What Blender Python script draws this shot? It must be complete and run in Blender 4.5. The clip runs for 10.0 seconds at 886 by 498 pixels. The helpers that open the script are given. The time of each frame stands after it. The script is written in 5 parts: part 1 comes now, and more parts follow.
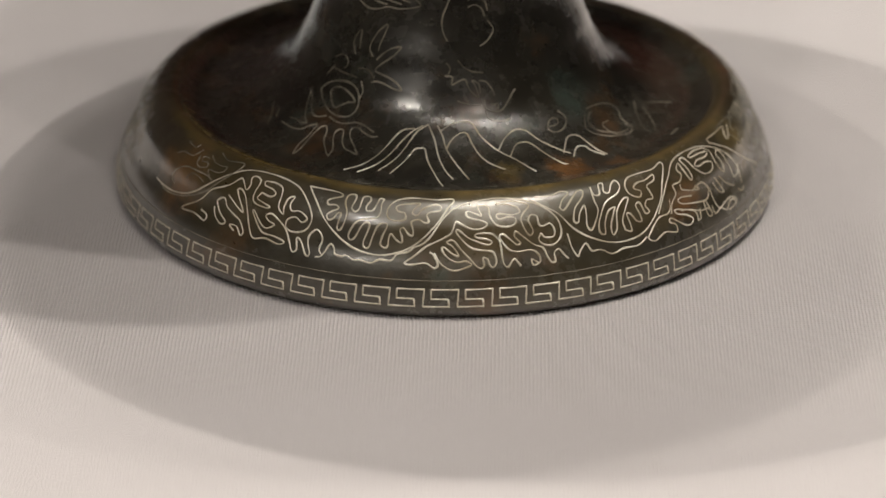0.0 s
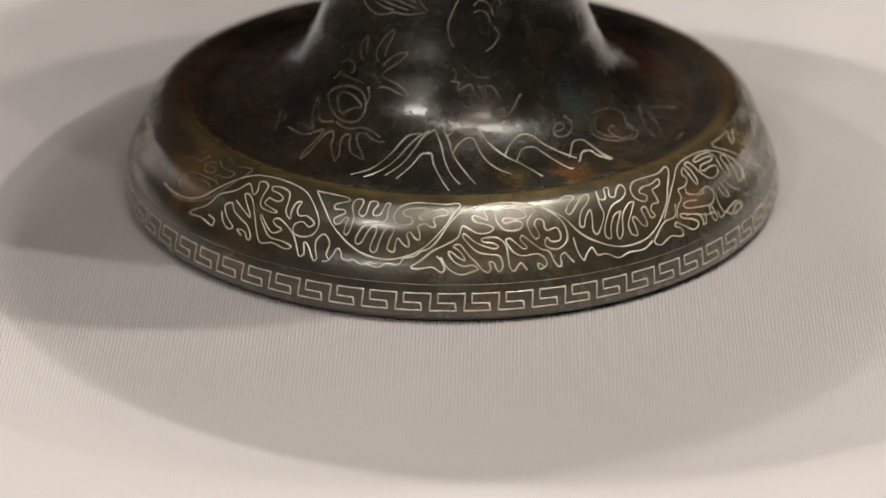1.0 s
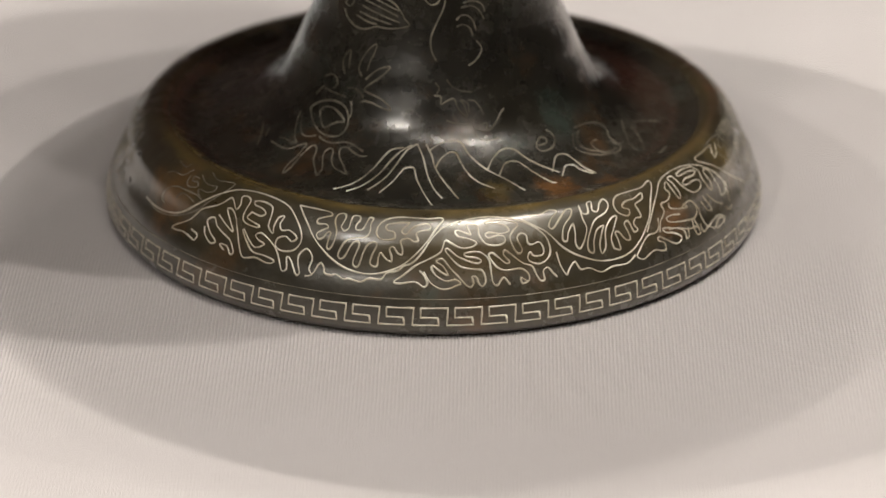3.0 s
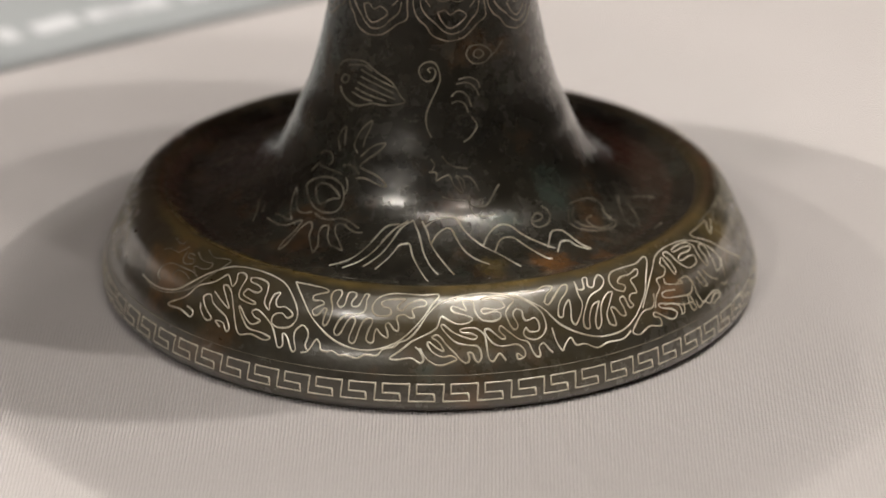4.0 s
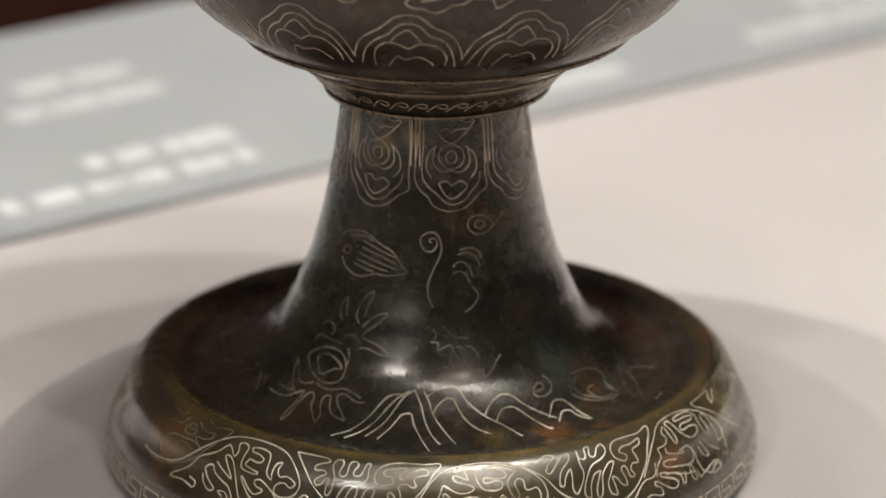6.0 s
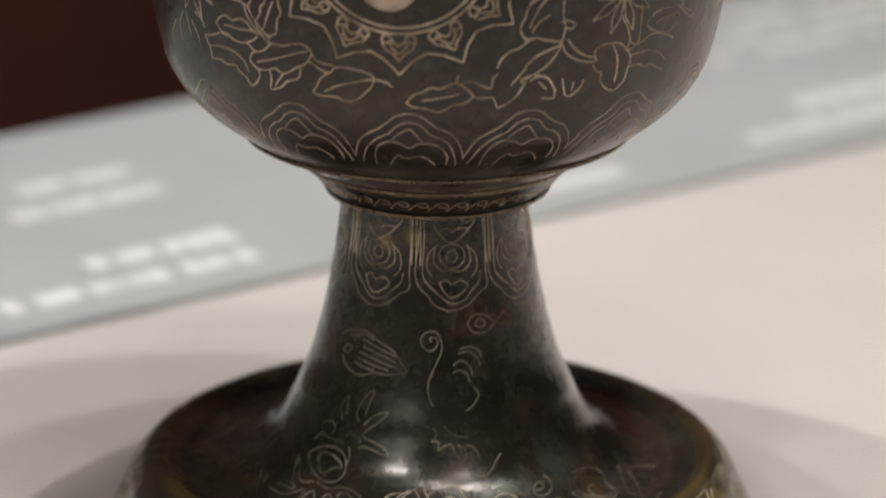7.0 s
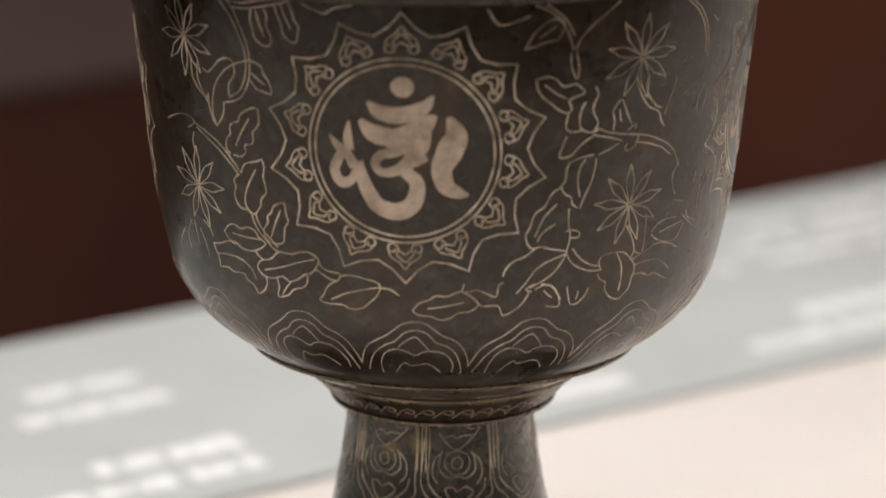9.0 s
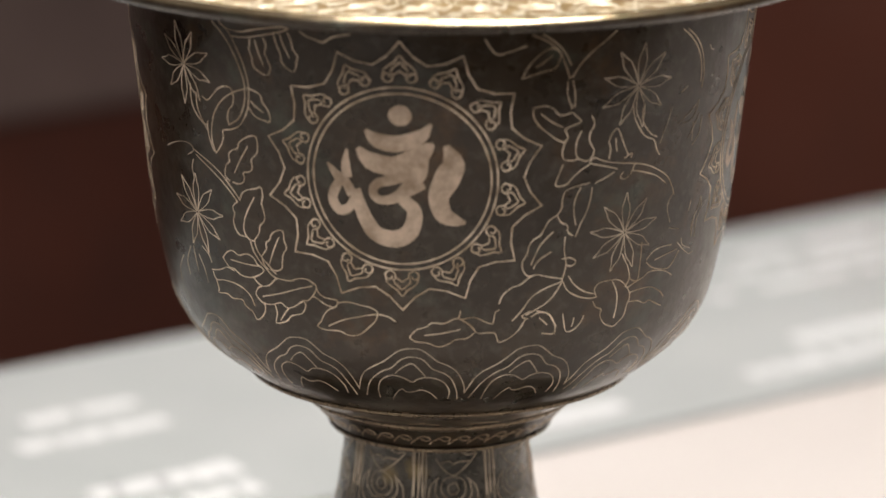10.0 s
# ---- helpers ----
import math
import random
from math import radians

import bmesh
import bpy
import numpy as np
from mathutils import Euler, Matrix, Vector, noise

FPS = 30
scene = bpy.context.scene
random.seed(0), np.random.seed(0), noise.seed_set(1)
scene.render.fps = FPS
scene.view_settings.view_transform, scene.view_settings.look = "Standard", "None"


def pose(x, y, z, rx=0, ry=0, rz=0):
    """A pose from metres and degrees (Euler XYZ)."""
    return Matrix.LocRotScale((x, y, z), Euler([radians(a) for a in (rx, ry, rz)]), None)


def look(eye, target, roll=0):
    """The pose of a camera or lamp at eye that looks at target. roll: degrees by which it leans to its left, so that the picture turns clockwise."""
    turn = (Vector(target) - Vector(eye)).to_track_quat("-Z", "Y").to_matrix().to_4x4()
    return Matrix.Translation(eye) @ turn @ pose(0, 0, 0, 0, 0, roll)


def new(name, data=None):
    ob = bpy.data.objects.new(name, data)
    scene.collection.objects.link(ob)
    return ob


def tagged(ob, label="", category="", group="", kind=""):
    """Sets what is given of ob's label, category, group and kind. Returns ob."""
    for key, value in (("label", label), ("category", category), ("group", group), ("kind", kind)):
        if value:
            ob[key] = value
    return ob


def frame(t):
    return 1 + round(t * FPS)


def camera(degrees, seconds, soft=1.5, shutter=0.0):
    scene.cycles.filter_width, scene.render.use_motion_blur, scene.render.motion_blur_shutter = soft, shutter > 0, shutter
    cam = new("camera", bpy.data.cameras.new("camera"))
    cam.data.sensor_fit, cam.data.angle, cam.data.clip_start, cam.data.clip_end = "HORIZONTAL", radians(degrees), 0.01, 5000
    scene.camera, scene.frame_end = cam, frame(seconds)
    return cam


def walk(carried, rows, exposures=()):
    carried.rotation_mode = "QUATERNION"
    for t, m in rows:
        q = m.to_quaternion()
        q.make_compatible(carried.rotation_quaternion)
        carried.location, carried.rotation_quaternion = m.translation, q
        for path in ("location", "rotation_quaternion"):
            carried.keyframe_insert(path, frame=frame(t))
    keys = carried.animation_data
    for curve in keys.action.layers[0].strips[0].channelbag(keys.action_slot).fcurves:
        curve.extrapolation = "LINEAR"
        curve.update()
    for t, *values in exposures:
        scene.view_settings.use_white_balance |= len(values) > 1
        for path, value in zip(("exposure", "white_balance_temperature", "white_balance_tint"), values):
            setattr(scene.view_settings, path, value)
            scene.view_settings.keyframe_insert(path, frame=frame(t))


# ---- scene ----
DEGREES = 12.834
cam = camera(DEGREES, 10.0, shutter=0.5)
# a long lens, focused on the near side of the vessel
cam.data.dof.use_dof = True
cam.data.dof.focus_distance = 1.125
cam.data.dof.aperture_fstop = 7.5

# seconds, place in metres, yaw, pitch and roll in degrees
PATH = [
    (0, 0.0007, -1.1041, 0.4864, 0.063, -24.789, 0.279),
    (0.5, 0.0007, -1.1059, 0.4865, 0.018, -24.732, 0.149),
    (1, 0.0005, -1.1095, 0.4864, 0.157, -24.611, 0.137),
    (1.5, -0.0000, -1.1086, 0.4869, -0.014, -24.586, 0.131),
    (2, 0.0001, -1.1073, 0.4870, -0.166, -24.584, 0.585),
    (3.3, 0.0001, -1.1085, 0.4872, -0.135, -24.305, 0.159),
    (3.5, 0.0001, -1.1076, 0.4875, -0.132, -23.951, 0.306),
    (4, 0.0002, -1.1094, 0.4877, -0.198, -23.355, 0.084),
    (4.5, 0.0007, -1.1100, 0.4880, -0.236, -22.918, 0.162),
    (5, -0.0003, -1.1101, 0.4877, -0.175, -21.955, 0.013),
    (5.5, -0.0002, -1.1129, 0.4876, -0.207, -21.244, -0.034),
    (5.7, -0.0000, -1.1133, 0.4871, -0.198, -21.031, -0.039),
    (6.8, -0.0003, -1.1148, 0.4866, -0.145, -19.681, 0.030),
    (7, -0.0007, -1.1164, 0.4854, -0.211, -19.207, 0.054),
    (7.5, 0.0011, -1.1169, 0.4863, -0.219, -18.503, 0.375),
    (8, 0.0005, -1.1183, 0.4852, -0.199, -17.544, 0.309),
    (8.5, -0.0006, -1.1228, 0.4868, -0.169, -16.666, 0.280),
    (9, -0.0004, -1.1262, 0.4882, -0.101, -16.172, 0.166),
    (9.5, -0.0003, -1.1285, 0.4900, -0.097, -15.661, 0.473),
    (10, 0.0003, -1.1346, 0.4912, -0.107, -15.804, 0.350),
]
walk(cam, [(t, pose(x, y, z, 90 + pitch, 0, yaw) @ pose(0, 0, 0, 0, 0, roll)) for t, x, y, z, yaw, pitch, roll in PATH],
     exposures=((0, 0.10), (1.5, 0.18), (3.5, 0.24), (4, 0.18), (4.5, 0.18), (5.5, 0.32), (7.5, 0.2), (8, 0.27), (8.5, 0.50), (9, 0.57), (10, 0.64)))

# ---- light ----
world = bpy.data.worlds.new("gallery_air")
scene.world = world
world.use_nodes = True
world.node_tree.nodes["Background"].inputs[0].default_value = (1.0, 0.9, 0.8, 1)
world.node_tree.nodes["Background"].inputs[1].default_value = 0.035

BRIM_Z = 0.263
LAMP_Z = 2.6


def gallery_spot(cx, cy, watts, size, height=LAMP_Z, cone=48, colour=(1.0, 0.955, 0.925)):
    """A ceiling spot whose ray past the middle of the brim meets the cloth at (cx, cy)."""
    data = bpy.data.lights.new("gallery_spot", "SPOT")
    data.energy, data.shadow_soft_size, data.color = watts, size, colour
    data.spot_size, data.spot_blend = radians(cone), 1.0
    k = 1 - height / BRIM_Z
    ob = new("gallery_spot", data)
    ob.matrix_world = look((cx * k, cy * k, height), (0.14, 0.08, 0.05))
    return ob


# ceiling spots before and beside the vessel
for cx, cy, watts in ((-0.018, 0.113, 26), (0.035, 0.155, 8), (-0.073, 0.0755, 60), (-0.083, 0.032, 72), (-0.128, 0.026, 14)):
    gallery_spot(cx, cy, watts, 0.022)
gallery_spot(-0.006, -0.0695, 45, 0.03, 4.5, 30)
# a row of small case lamps close over the plinth
for cx, cy, watts, size in ((0.0245, -0.0282, 9.5, 0.003), (-0.023, -0.029, 5.0, 0.004), (-0.041, -0.035, 2.2, 0.010), (0.0325, -0.0325, 3.8, 0.010)):
    gallery_spot(cx, cy, watts, size, 0.98, 125)

# two lower spots from the front, over the viewer's shoulders
for place, watts in (((-1.4, -2.4, 2.35), 74), ((0.95, -2.1, 2.5), 32)):
    front = bpy.data.lights.new("gallery_spot", "SPOT")
    front.energy, front.shadow_soft_size, front.color, front.spot_size, front.spot_blend = watts, 0.06, (1.0, 0.955, 0.925), radians(50), 0.6
    new("gallery_spot", front).matrix_world = look(place, (0, 0, 0.08))

# an unseen spot, added to brighten the far wall
wash = bpy.data.lights.new("gallery_spot", "SPOT")
wash.energy, wash.shadow_soft_size, wash.color, wash.spot_size, wash.spot_blend = 490, 0.05, (1.0, 0.9, 0.8), radians(26), 1.0
new("gallery_spot", wash).matrix_world = look((0.55, 1.2, 2.5), (0.55, 1.66, -0.1))

# an unseen area lamp under the ceiling, added as ambient fill
glow = bpy.data.lights.new("ambient_fill", "AREA")
glow.shape, glow.size, glow.energy, glow.color = "SQUARE", 3.0, 24, (1.0, 0.95, 0.9)
ambient_fill = new("ambient_fill", glow)
ambient_fill.matrix_world = look((0, -1.4, 4.95), (0, -1.4, 0))

# ---- materials ----


class Nodes:
    """Short hand for building one node material."""

    def __init__(self, name):
        self.mat = bpy.data.materials.new(name)
        self.mat.use_nodes = True
        self.tree = self.mat.node_tree
        self.bsdf = self.tree.nodes["Principled BSDF"]

    def node(self, kind, **values):
        n = self.tree.nodes.new(kind)
        for key, value in values.items():
            n.inputs[key.replace("_", " ")].default_value = value
        return n

    def link(self, a, b):
        self.tree.links.new(a, b)

    def coords(self):
        return self.node("ShaderNodeTexCoord").outputs["Object"]

    def noise(self, scale, detail=4.0, rough=0.55, vector=None):
        n = self.node("ShaderNodeTexNoise", Scale=scale, Detail=detail, Roughness=rough)
        self.link(vector or self.coords(), n.inputs["Vector"])
        return n.outputs["Fac"]

    def band(self, value, lo, hi, a=0.0, b=1.0):
        n = self.node("ShaderNodeMapRange", From_Min=lo, From_Max=hi, To_Min=a, To_Max=b)
        self.link(value, n.inputs["Value"])
        return n.outputs["Result"]

    def maths(self, op, a, b=None):
        n = self.tree.nodes.new("ShaderNodeMath")
        n.operation = op
        for i, v in enumerate((a, b)):
            if v is None:
                continue
            if isinstance(v, (int, float)):
                n.inputs[i].default_value = v
            else:
                self.link(v, n.inputs[i])
        return n.outputs[0]

    def mix(self, fac, a, b):
        n = self.tree.nodes.new("ShaderNodeMix")
        n.data_type = "RGBA"
        for sock, v in ((n.inputs[0], fac), (n.inputs[6], a), (n.inputs[7], b)):
            if isinstance(v, tuple):
                sock.default_value = (*v, 1)
            elif isinstance(v, (int, float)):
                sock.default_value = v
            else:
                self.link(v, sock)
        return n.outputs[2]

    def bump(self, height, strength, distance):
        n = self.node("ShaderNodeBump", Strength=strength, Distance=distance)
        self.link(height, n.inputs["Height"])
        return n

    def finish(self, colour=None, rough=None, metal=None, normal=None):
        for key, v in (("Base Color", colour), ("Roughness", rough), ("Metallic", metal), ("Normal", normal)):
            if v is None:
                continue
            if isinstance(v, tuple):
                self.bsdf.inputs[key].default_value = (*v, 1)
            elif isinstance(v, (int, float)):
                self.bsdf.inputs[key].default_value = v
            else:
                self.link(v, self.bsdf.inputs[key])
        return self.mat


def bronze(name, base, brown, wear_lip, rust, ior, blooms=(), rough_lo=0.36, polish=0.6, gloss=0.11, cloud=0.38):
    m = Nodes(name)
    broad, fine = m.noise(26, 5, 0.6), m.noise(260, 4, 0.6)
    c = m.mix(m.band(broad, 0.42, 0.62), base, brown)
    # greenish and rusty bloom in patches
    c = m.mix(m.band(m.noise(38, 5, 0.65), 0.56, 0.70, 0, rust), c, (0.15, 0.070, 0.022))
    c = m.mix(m.band(m.noise(47, 4, 0.6), 0.58, 0.72, 0, 0.7), c, (0.050, 0.060, 0.046))
    c = m.mix(m.band(fine, 0.5, 0.78, 0, 0.45), c, (0.10, 0.09, 0.07))
    # cloudy patina with a soft grain
    c = m.mix(m.band(m.noise(85, 6, 0.72), 0.47, 0.72, 0, cloud), c, (0.070, 0.065, 0.047))
    for place, reach, tint in blooms:
        # a patch of corrosion with a ragged edge
        d = m.node("ShaderNodeVectorMath")
        d.operation = "DISTANCE"
        m.link(m.coords(), d.inputs[0])
        d.inputs[1].default_value = place
        ragged = m.maths("ADD", d.outputs["Value"], m.maths("MULTIPLY", m.noise(140, 5, 0.7), reach * 1.6))
        c = m.mix(m.band(ragged, reach * 0.75, reach * 1.55, 0.85, 0.0), c, tint)
    if wear_lip:
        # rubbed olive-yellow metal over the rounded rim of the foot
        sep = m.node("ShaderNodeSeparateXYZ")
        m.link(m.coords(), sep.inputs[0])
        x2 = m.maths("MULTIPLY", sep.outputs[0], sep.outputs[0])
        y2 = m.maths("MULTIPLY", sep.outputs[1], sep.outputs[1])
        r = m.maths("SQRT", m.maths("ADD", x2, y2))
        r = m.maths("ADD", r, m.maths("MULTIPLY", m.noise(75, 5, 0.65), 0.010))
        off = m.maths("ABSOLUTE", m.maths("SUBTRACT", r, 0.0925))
        # the wear fades towards the far side, shade there put into its colour
        shade_fade = m.band(m.maths("ADD", sep.outputs[1], m.maths("MULTIPLY", m.noise(22, 3), 0.05)), -0.035, 0.015, 1.0, 0.12)
        broad_ring = m.maths("MULTIPLY", shade_fade, m.maths("MULTIPLY", m.band(off, 0.0060, 0.0090, 1.0, 0.0), m.band(m.noise(40, 5), 0.36, 0.64, 0.15, 0.65)))
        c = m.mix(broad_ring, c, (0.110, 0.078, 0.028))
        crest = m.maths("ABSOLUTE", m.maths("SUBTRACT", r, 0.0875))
        ring = m.maths("MULTIPLY", shade_fade, m.maths("MULTIPLY", m.band(crest, 0.0012, 0.0042, 1.0, 0.0), m.band(m.noise(60, 4), 0.38, 0.62, 0.15, 0.85)))
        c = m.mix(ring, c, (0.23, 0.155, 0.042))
    rough = m.band(m.noise(120, 4), 0.3, 0.7, rough_lo, rough_lo + 0.16)
    height = m.maths("ADD", m.maths("MULTIPLY", m.noise(55, 3), 1.0), m.maths("MULTIPLY", fine, 0.5))
    m.bsdf.inputs["IOR"].default_value = ior
    m.bsdf.inputs["Specular Tint"].default_value = (1.0, 0.94, 0.81, 1)
    # a waxed skin over the satin metal
    m.bsdf.inputs["Coat Weight"].default_value = polish
    m.bsdf.inputs["Coat IOR"].default_value = 1.6
    m.link(m.maths("ADD", m.band(m.noise(210, 4, 0.7), 0.3, 0.7, gloss, gloss * 2), m.band(m.noise(32, 4, 0.6), 0.45, 0.7, 0.0, gloss)), m.bsdf.inputs["Coat Roughness"])
    relief = m.bump(height, 0.27, 0.0010).outputs[0]
    m.link(relief, m.bsdf.inputs["Coat Normal"])
    return m.finish(c, rough, 0.1, relief)


def metal_inlay(name, light, dull, metal=0.35):
    m = Nodes(name)
    c = m.mix(m.band(m.noise(95, 5, 0.65), 0.36, 0.64), light, dull)
    # tarnish that runs over whole stretches of wire
    c = m.mix(m.band(m.noise(24, 3, 0.5), 0.48, 0.70, 0.0, 0.45), c, tuple(0.8 * v for v in dull))
    return m.finish(c, m.band(m.noise(400, 3), 0.3, 0.7, 0.34, 0.55), metal, m.bump(m.noise(900, 2), 0.3, 0.0002).outputs[0])


def woven_cloth():
    m = Nodes("cloth")
    # the ribs run across the plinth, not along its edge
    lay = m.node("ShaderNodeMapping", Rotation=(0, 0, radians(36)))
    m.link(m.coords(), lay.inputs["Vector"])
    sep = m.node("ShaderNodeSeparateXYZ")
    m.link(lay.outputs[0], sep.inputs[0])
    wobble = m.maths("MULTIPLY", m.noise(300, 2), 3.0)
    rib = m.maths("SINE", m.maths("ADD", m.maths("MULTIPLY", sep.outputs[0], 5900.0), wobble))
    weft = m.maths("SINE", m.maths("MULTIPLY", sep.outputs[1], 4600.0))
    weave = m.maths("ADD", rib, m.maths("MULTIPLY", weft, 0.35))
    slub = m.noise(900, 3)
    c = m.mix(m.band(m.noise(9, 4), 0.3, 0.7), (0.635, 0.585, 0.545), (0.69, 0.64, 0.60))
    c = m.mix(m.band(weave, -1.3, 1.3, 0.44, 0.0), c, (0.40, 0.36, 0.335))
    c = m.mix(m.band(slub, 0.3, 0.7, 0.0, 0.16), c, (0.42, 0.37, 0.34))
    h = m.maths("ADD", weave, m.maths("MULTIPLY", slub, 2.0))
    return m.finish(c, 0.9, 0.0, m.bump(h, 0.6, 0.0003).outputs[0])


def plain(name, a, b, scale, rough, bump=0.1, metal=0.0):
    m = Nodes(name)
    c = m.mix(m.band(m.noise(scale, 5), 0.3, 0.7), a, b)
    return m.finish(c, m.band(m.noise(scale * 4, 3), 0.3, 0.7, rough - 0.06, rough + 0.06), metal, m.bump(m.noise(scale * 6, 3), bump, 0.002).outputs[0])


RUST, OCHRE, GREEN = (0.27, 0.115, 0.030), (0.21, 0.145, 0.045), (0.07, 0.095, 0.075)
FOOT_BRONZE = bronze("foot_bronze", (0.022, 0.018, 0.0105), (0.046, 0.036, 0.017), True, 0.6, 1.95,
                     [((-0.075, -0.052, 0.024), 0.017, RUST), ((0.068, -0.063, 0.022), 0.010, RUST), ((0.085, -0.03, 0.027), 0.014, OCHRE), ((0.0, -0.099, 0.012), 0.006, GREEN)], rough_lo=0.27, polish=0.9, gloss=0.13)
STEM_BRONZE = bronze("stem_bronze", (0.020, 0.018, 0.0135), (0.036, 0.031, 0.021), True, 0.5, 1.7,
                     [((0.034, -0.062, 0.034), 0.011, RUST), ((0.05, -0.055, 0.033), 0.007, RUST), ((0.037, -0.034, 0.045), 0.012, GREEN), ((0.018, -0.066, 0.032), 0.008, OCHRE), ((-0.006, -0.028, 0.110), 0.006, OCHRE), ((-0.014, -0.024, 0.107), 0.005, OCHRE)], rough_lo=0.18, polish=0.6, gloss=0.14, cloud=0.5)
BOWL_BRONZE = bronze("bowl_bronze", (0.015, 0.009, 0.0047), (0.031, 0.019, 0.010), False, 0.35, 1.36, rough_lo=0.24, polish=0.33, gloss=0.06, cloud=0.12)
BRASS = plain("rubbed_bronze", (0.36, 0.25, 0.115), (0.20, 0.13, 0.055), 70, 0.42, 0.4, 0.5)
# lighter metal that paints the highlight along the moulding edges
RIDGE = plain("highlit_ridge", (0.26, 0.20, 0.13), (0.10, 0.075, 0.05), 60, 0.28, 0.2, 0.6)
LIP = plain("polished_lip", (0.52, 0.42, 0.28), (0.30, 0.22, 0.12), 60, 0.20, 0.1, 0.9)
SILVER = metal_inlay("silver_inlay", (0.90, 0.85, 0.70), (0.42, 0.35, 0.23))
TARNISHED = metal_inlay("tarnished_inlay", (0.86, 0.72, 0.55), (0.32, 0.23, 0.14))
WORN = metal_inlay("rubbed_inlay", (0.43, 0.38, 0.28), (0.14, 0.12, 0.085))
FAINT = metal_inlay("worn_inlay", (0.32, 0.28, 0.20), (0.12, 0.10, 0.07))
DULL = metal_inlay("dull_inlay", (0.62, 0.52, 0.40), (0.20, 0.155, 0.105))
DIM = metal_inlay("dim_inlay", (0.84, 0.71, 0.55), (0.30, 0.225, 0.15))
SHEET = metal_inlay("silver_sheet", (0.66, 0.53, 0.41), (0.27, 0.195, 0.13))
CLOTH = woven_cloth()
BOARD = plain("grey_board", (0.345, 0.36, 0.35), (0.385, 0.395, 0.385), 14, 0.5)
PRINT = plain("white_print", (0.70, 0.70, 0.69), (0.66, 0.66, 0.65), 40, 0.6)
RED_WALL = plain("oxblood_wall", (0.105, 0.033, 0.021), (0.07, 0.022, 0.014), 6, 0.55)
GREY_WALL = plain("grey_stone", (0.17, 0.115, 0.10), (0.13, 0.085, 0.075), 8, 0.7)
DARK_FLOOR = plain("dark_floor", (0.035, 0.024, 0.02), (0.025, 0.017, 0.014), 5, 0.6)
ROOM_PAINT = plain("room_paint", (0.20, 0.165, 0.135), (0.17, 0.14, 0.115), 3, 0.8)

# ---- building helpers ----


def mesh_object(name, verts, faces, material, parent=None, smooth=True, label=""):
    me = bpy.data.meshes.new(name)
    me.from_pydata([tuple(v) for v in verts], [], faces)
    me.materials.append(material)
    if smooth:
        me.shade_smooth()
    ob = new(name, me)
    ob.parent = parent
    return tagged(ob, label)


def part(name, bm, material, parent, label=""):
    me = bpy.data.meshes.new(name)
    bm.to_mesh(me)
    bm.free()
    me.materials.append(material)
    ob = new(name, me)
    ob.parent = parent
    return tagged(ob, label)


def twin(ob, turn):
    """Another piece on the same mesh, turned about the vessel's axis by degrees."""
    o = new(ob.name.split(".")[0], ob.data)
    o.parent = ob.parent
    o.matrix_local = Matrix.Rotation(radians(turn), 4, "Z")
    if "label" in ob:
        o["label"] = ob["label"]
    return o


def box(sx, sy, sz, bevel=0.0):
    bm = bmesh.new()
    bmesh.ops.create_cube(bm, size=1, matrix=Matrix.Diagonal((sx, sy, sz, 1)))
    if bevel:
        bmesh.ops.bevel(bm, geom=bm.edges[:], offset=bevel, segments=2, affect="EDGES")
    return bm


def smooth_curve(pts, n):
    """Points on a curve that passes through all of pts (tuples of any length)."""
    p = np.array(pts, float)
    if len(p) < 3:
        return np.array([p[0] + (p[-1] - p[0]) * k / (2 * n) for k in range(2 * n + 1)])
    closed = np.abs(p[0] - p[-1]).max() < 1e-9
    q = np.vstack([p[-2] if closed else 2 * p[0] - p[1], p, p[1] if closed else 2 * p[-1] - p[-2]])
    out = []
    for i in range(1, len(q) - 2):
        a, b, c, d = q[i - 1:i + 3]
        for k in range(n):
            t = k / n
            out.append(0.5 * (2 * b + (c - a) * t + (2 * a - 5 * b + 4 * c - d) * t * t + (3 * b - a - 3 * c + d) * t ** 3))
    out.append(p[-1])
    return np.array(out)


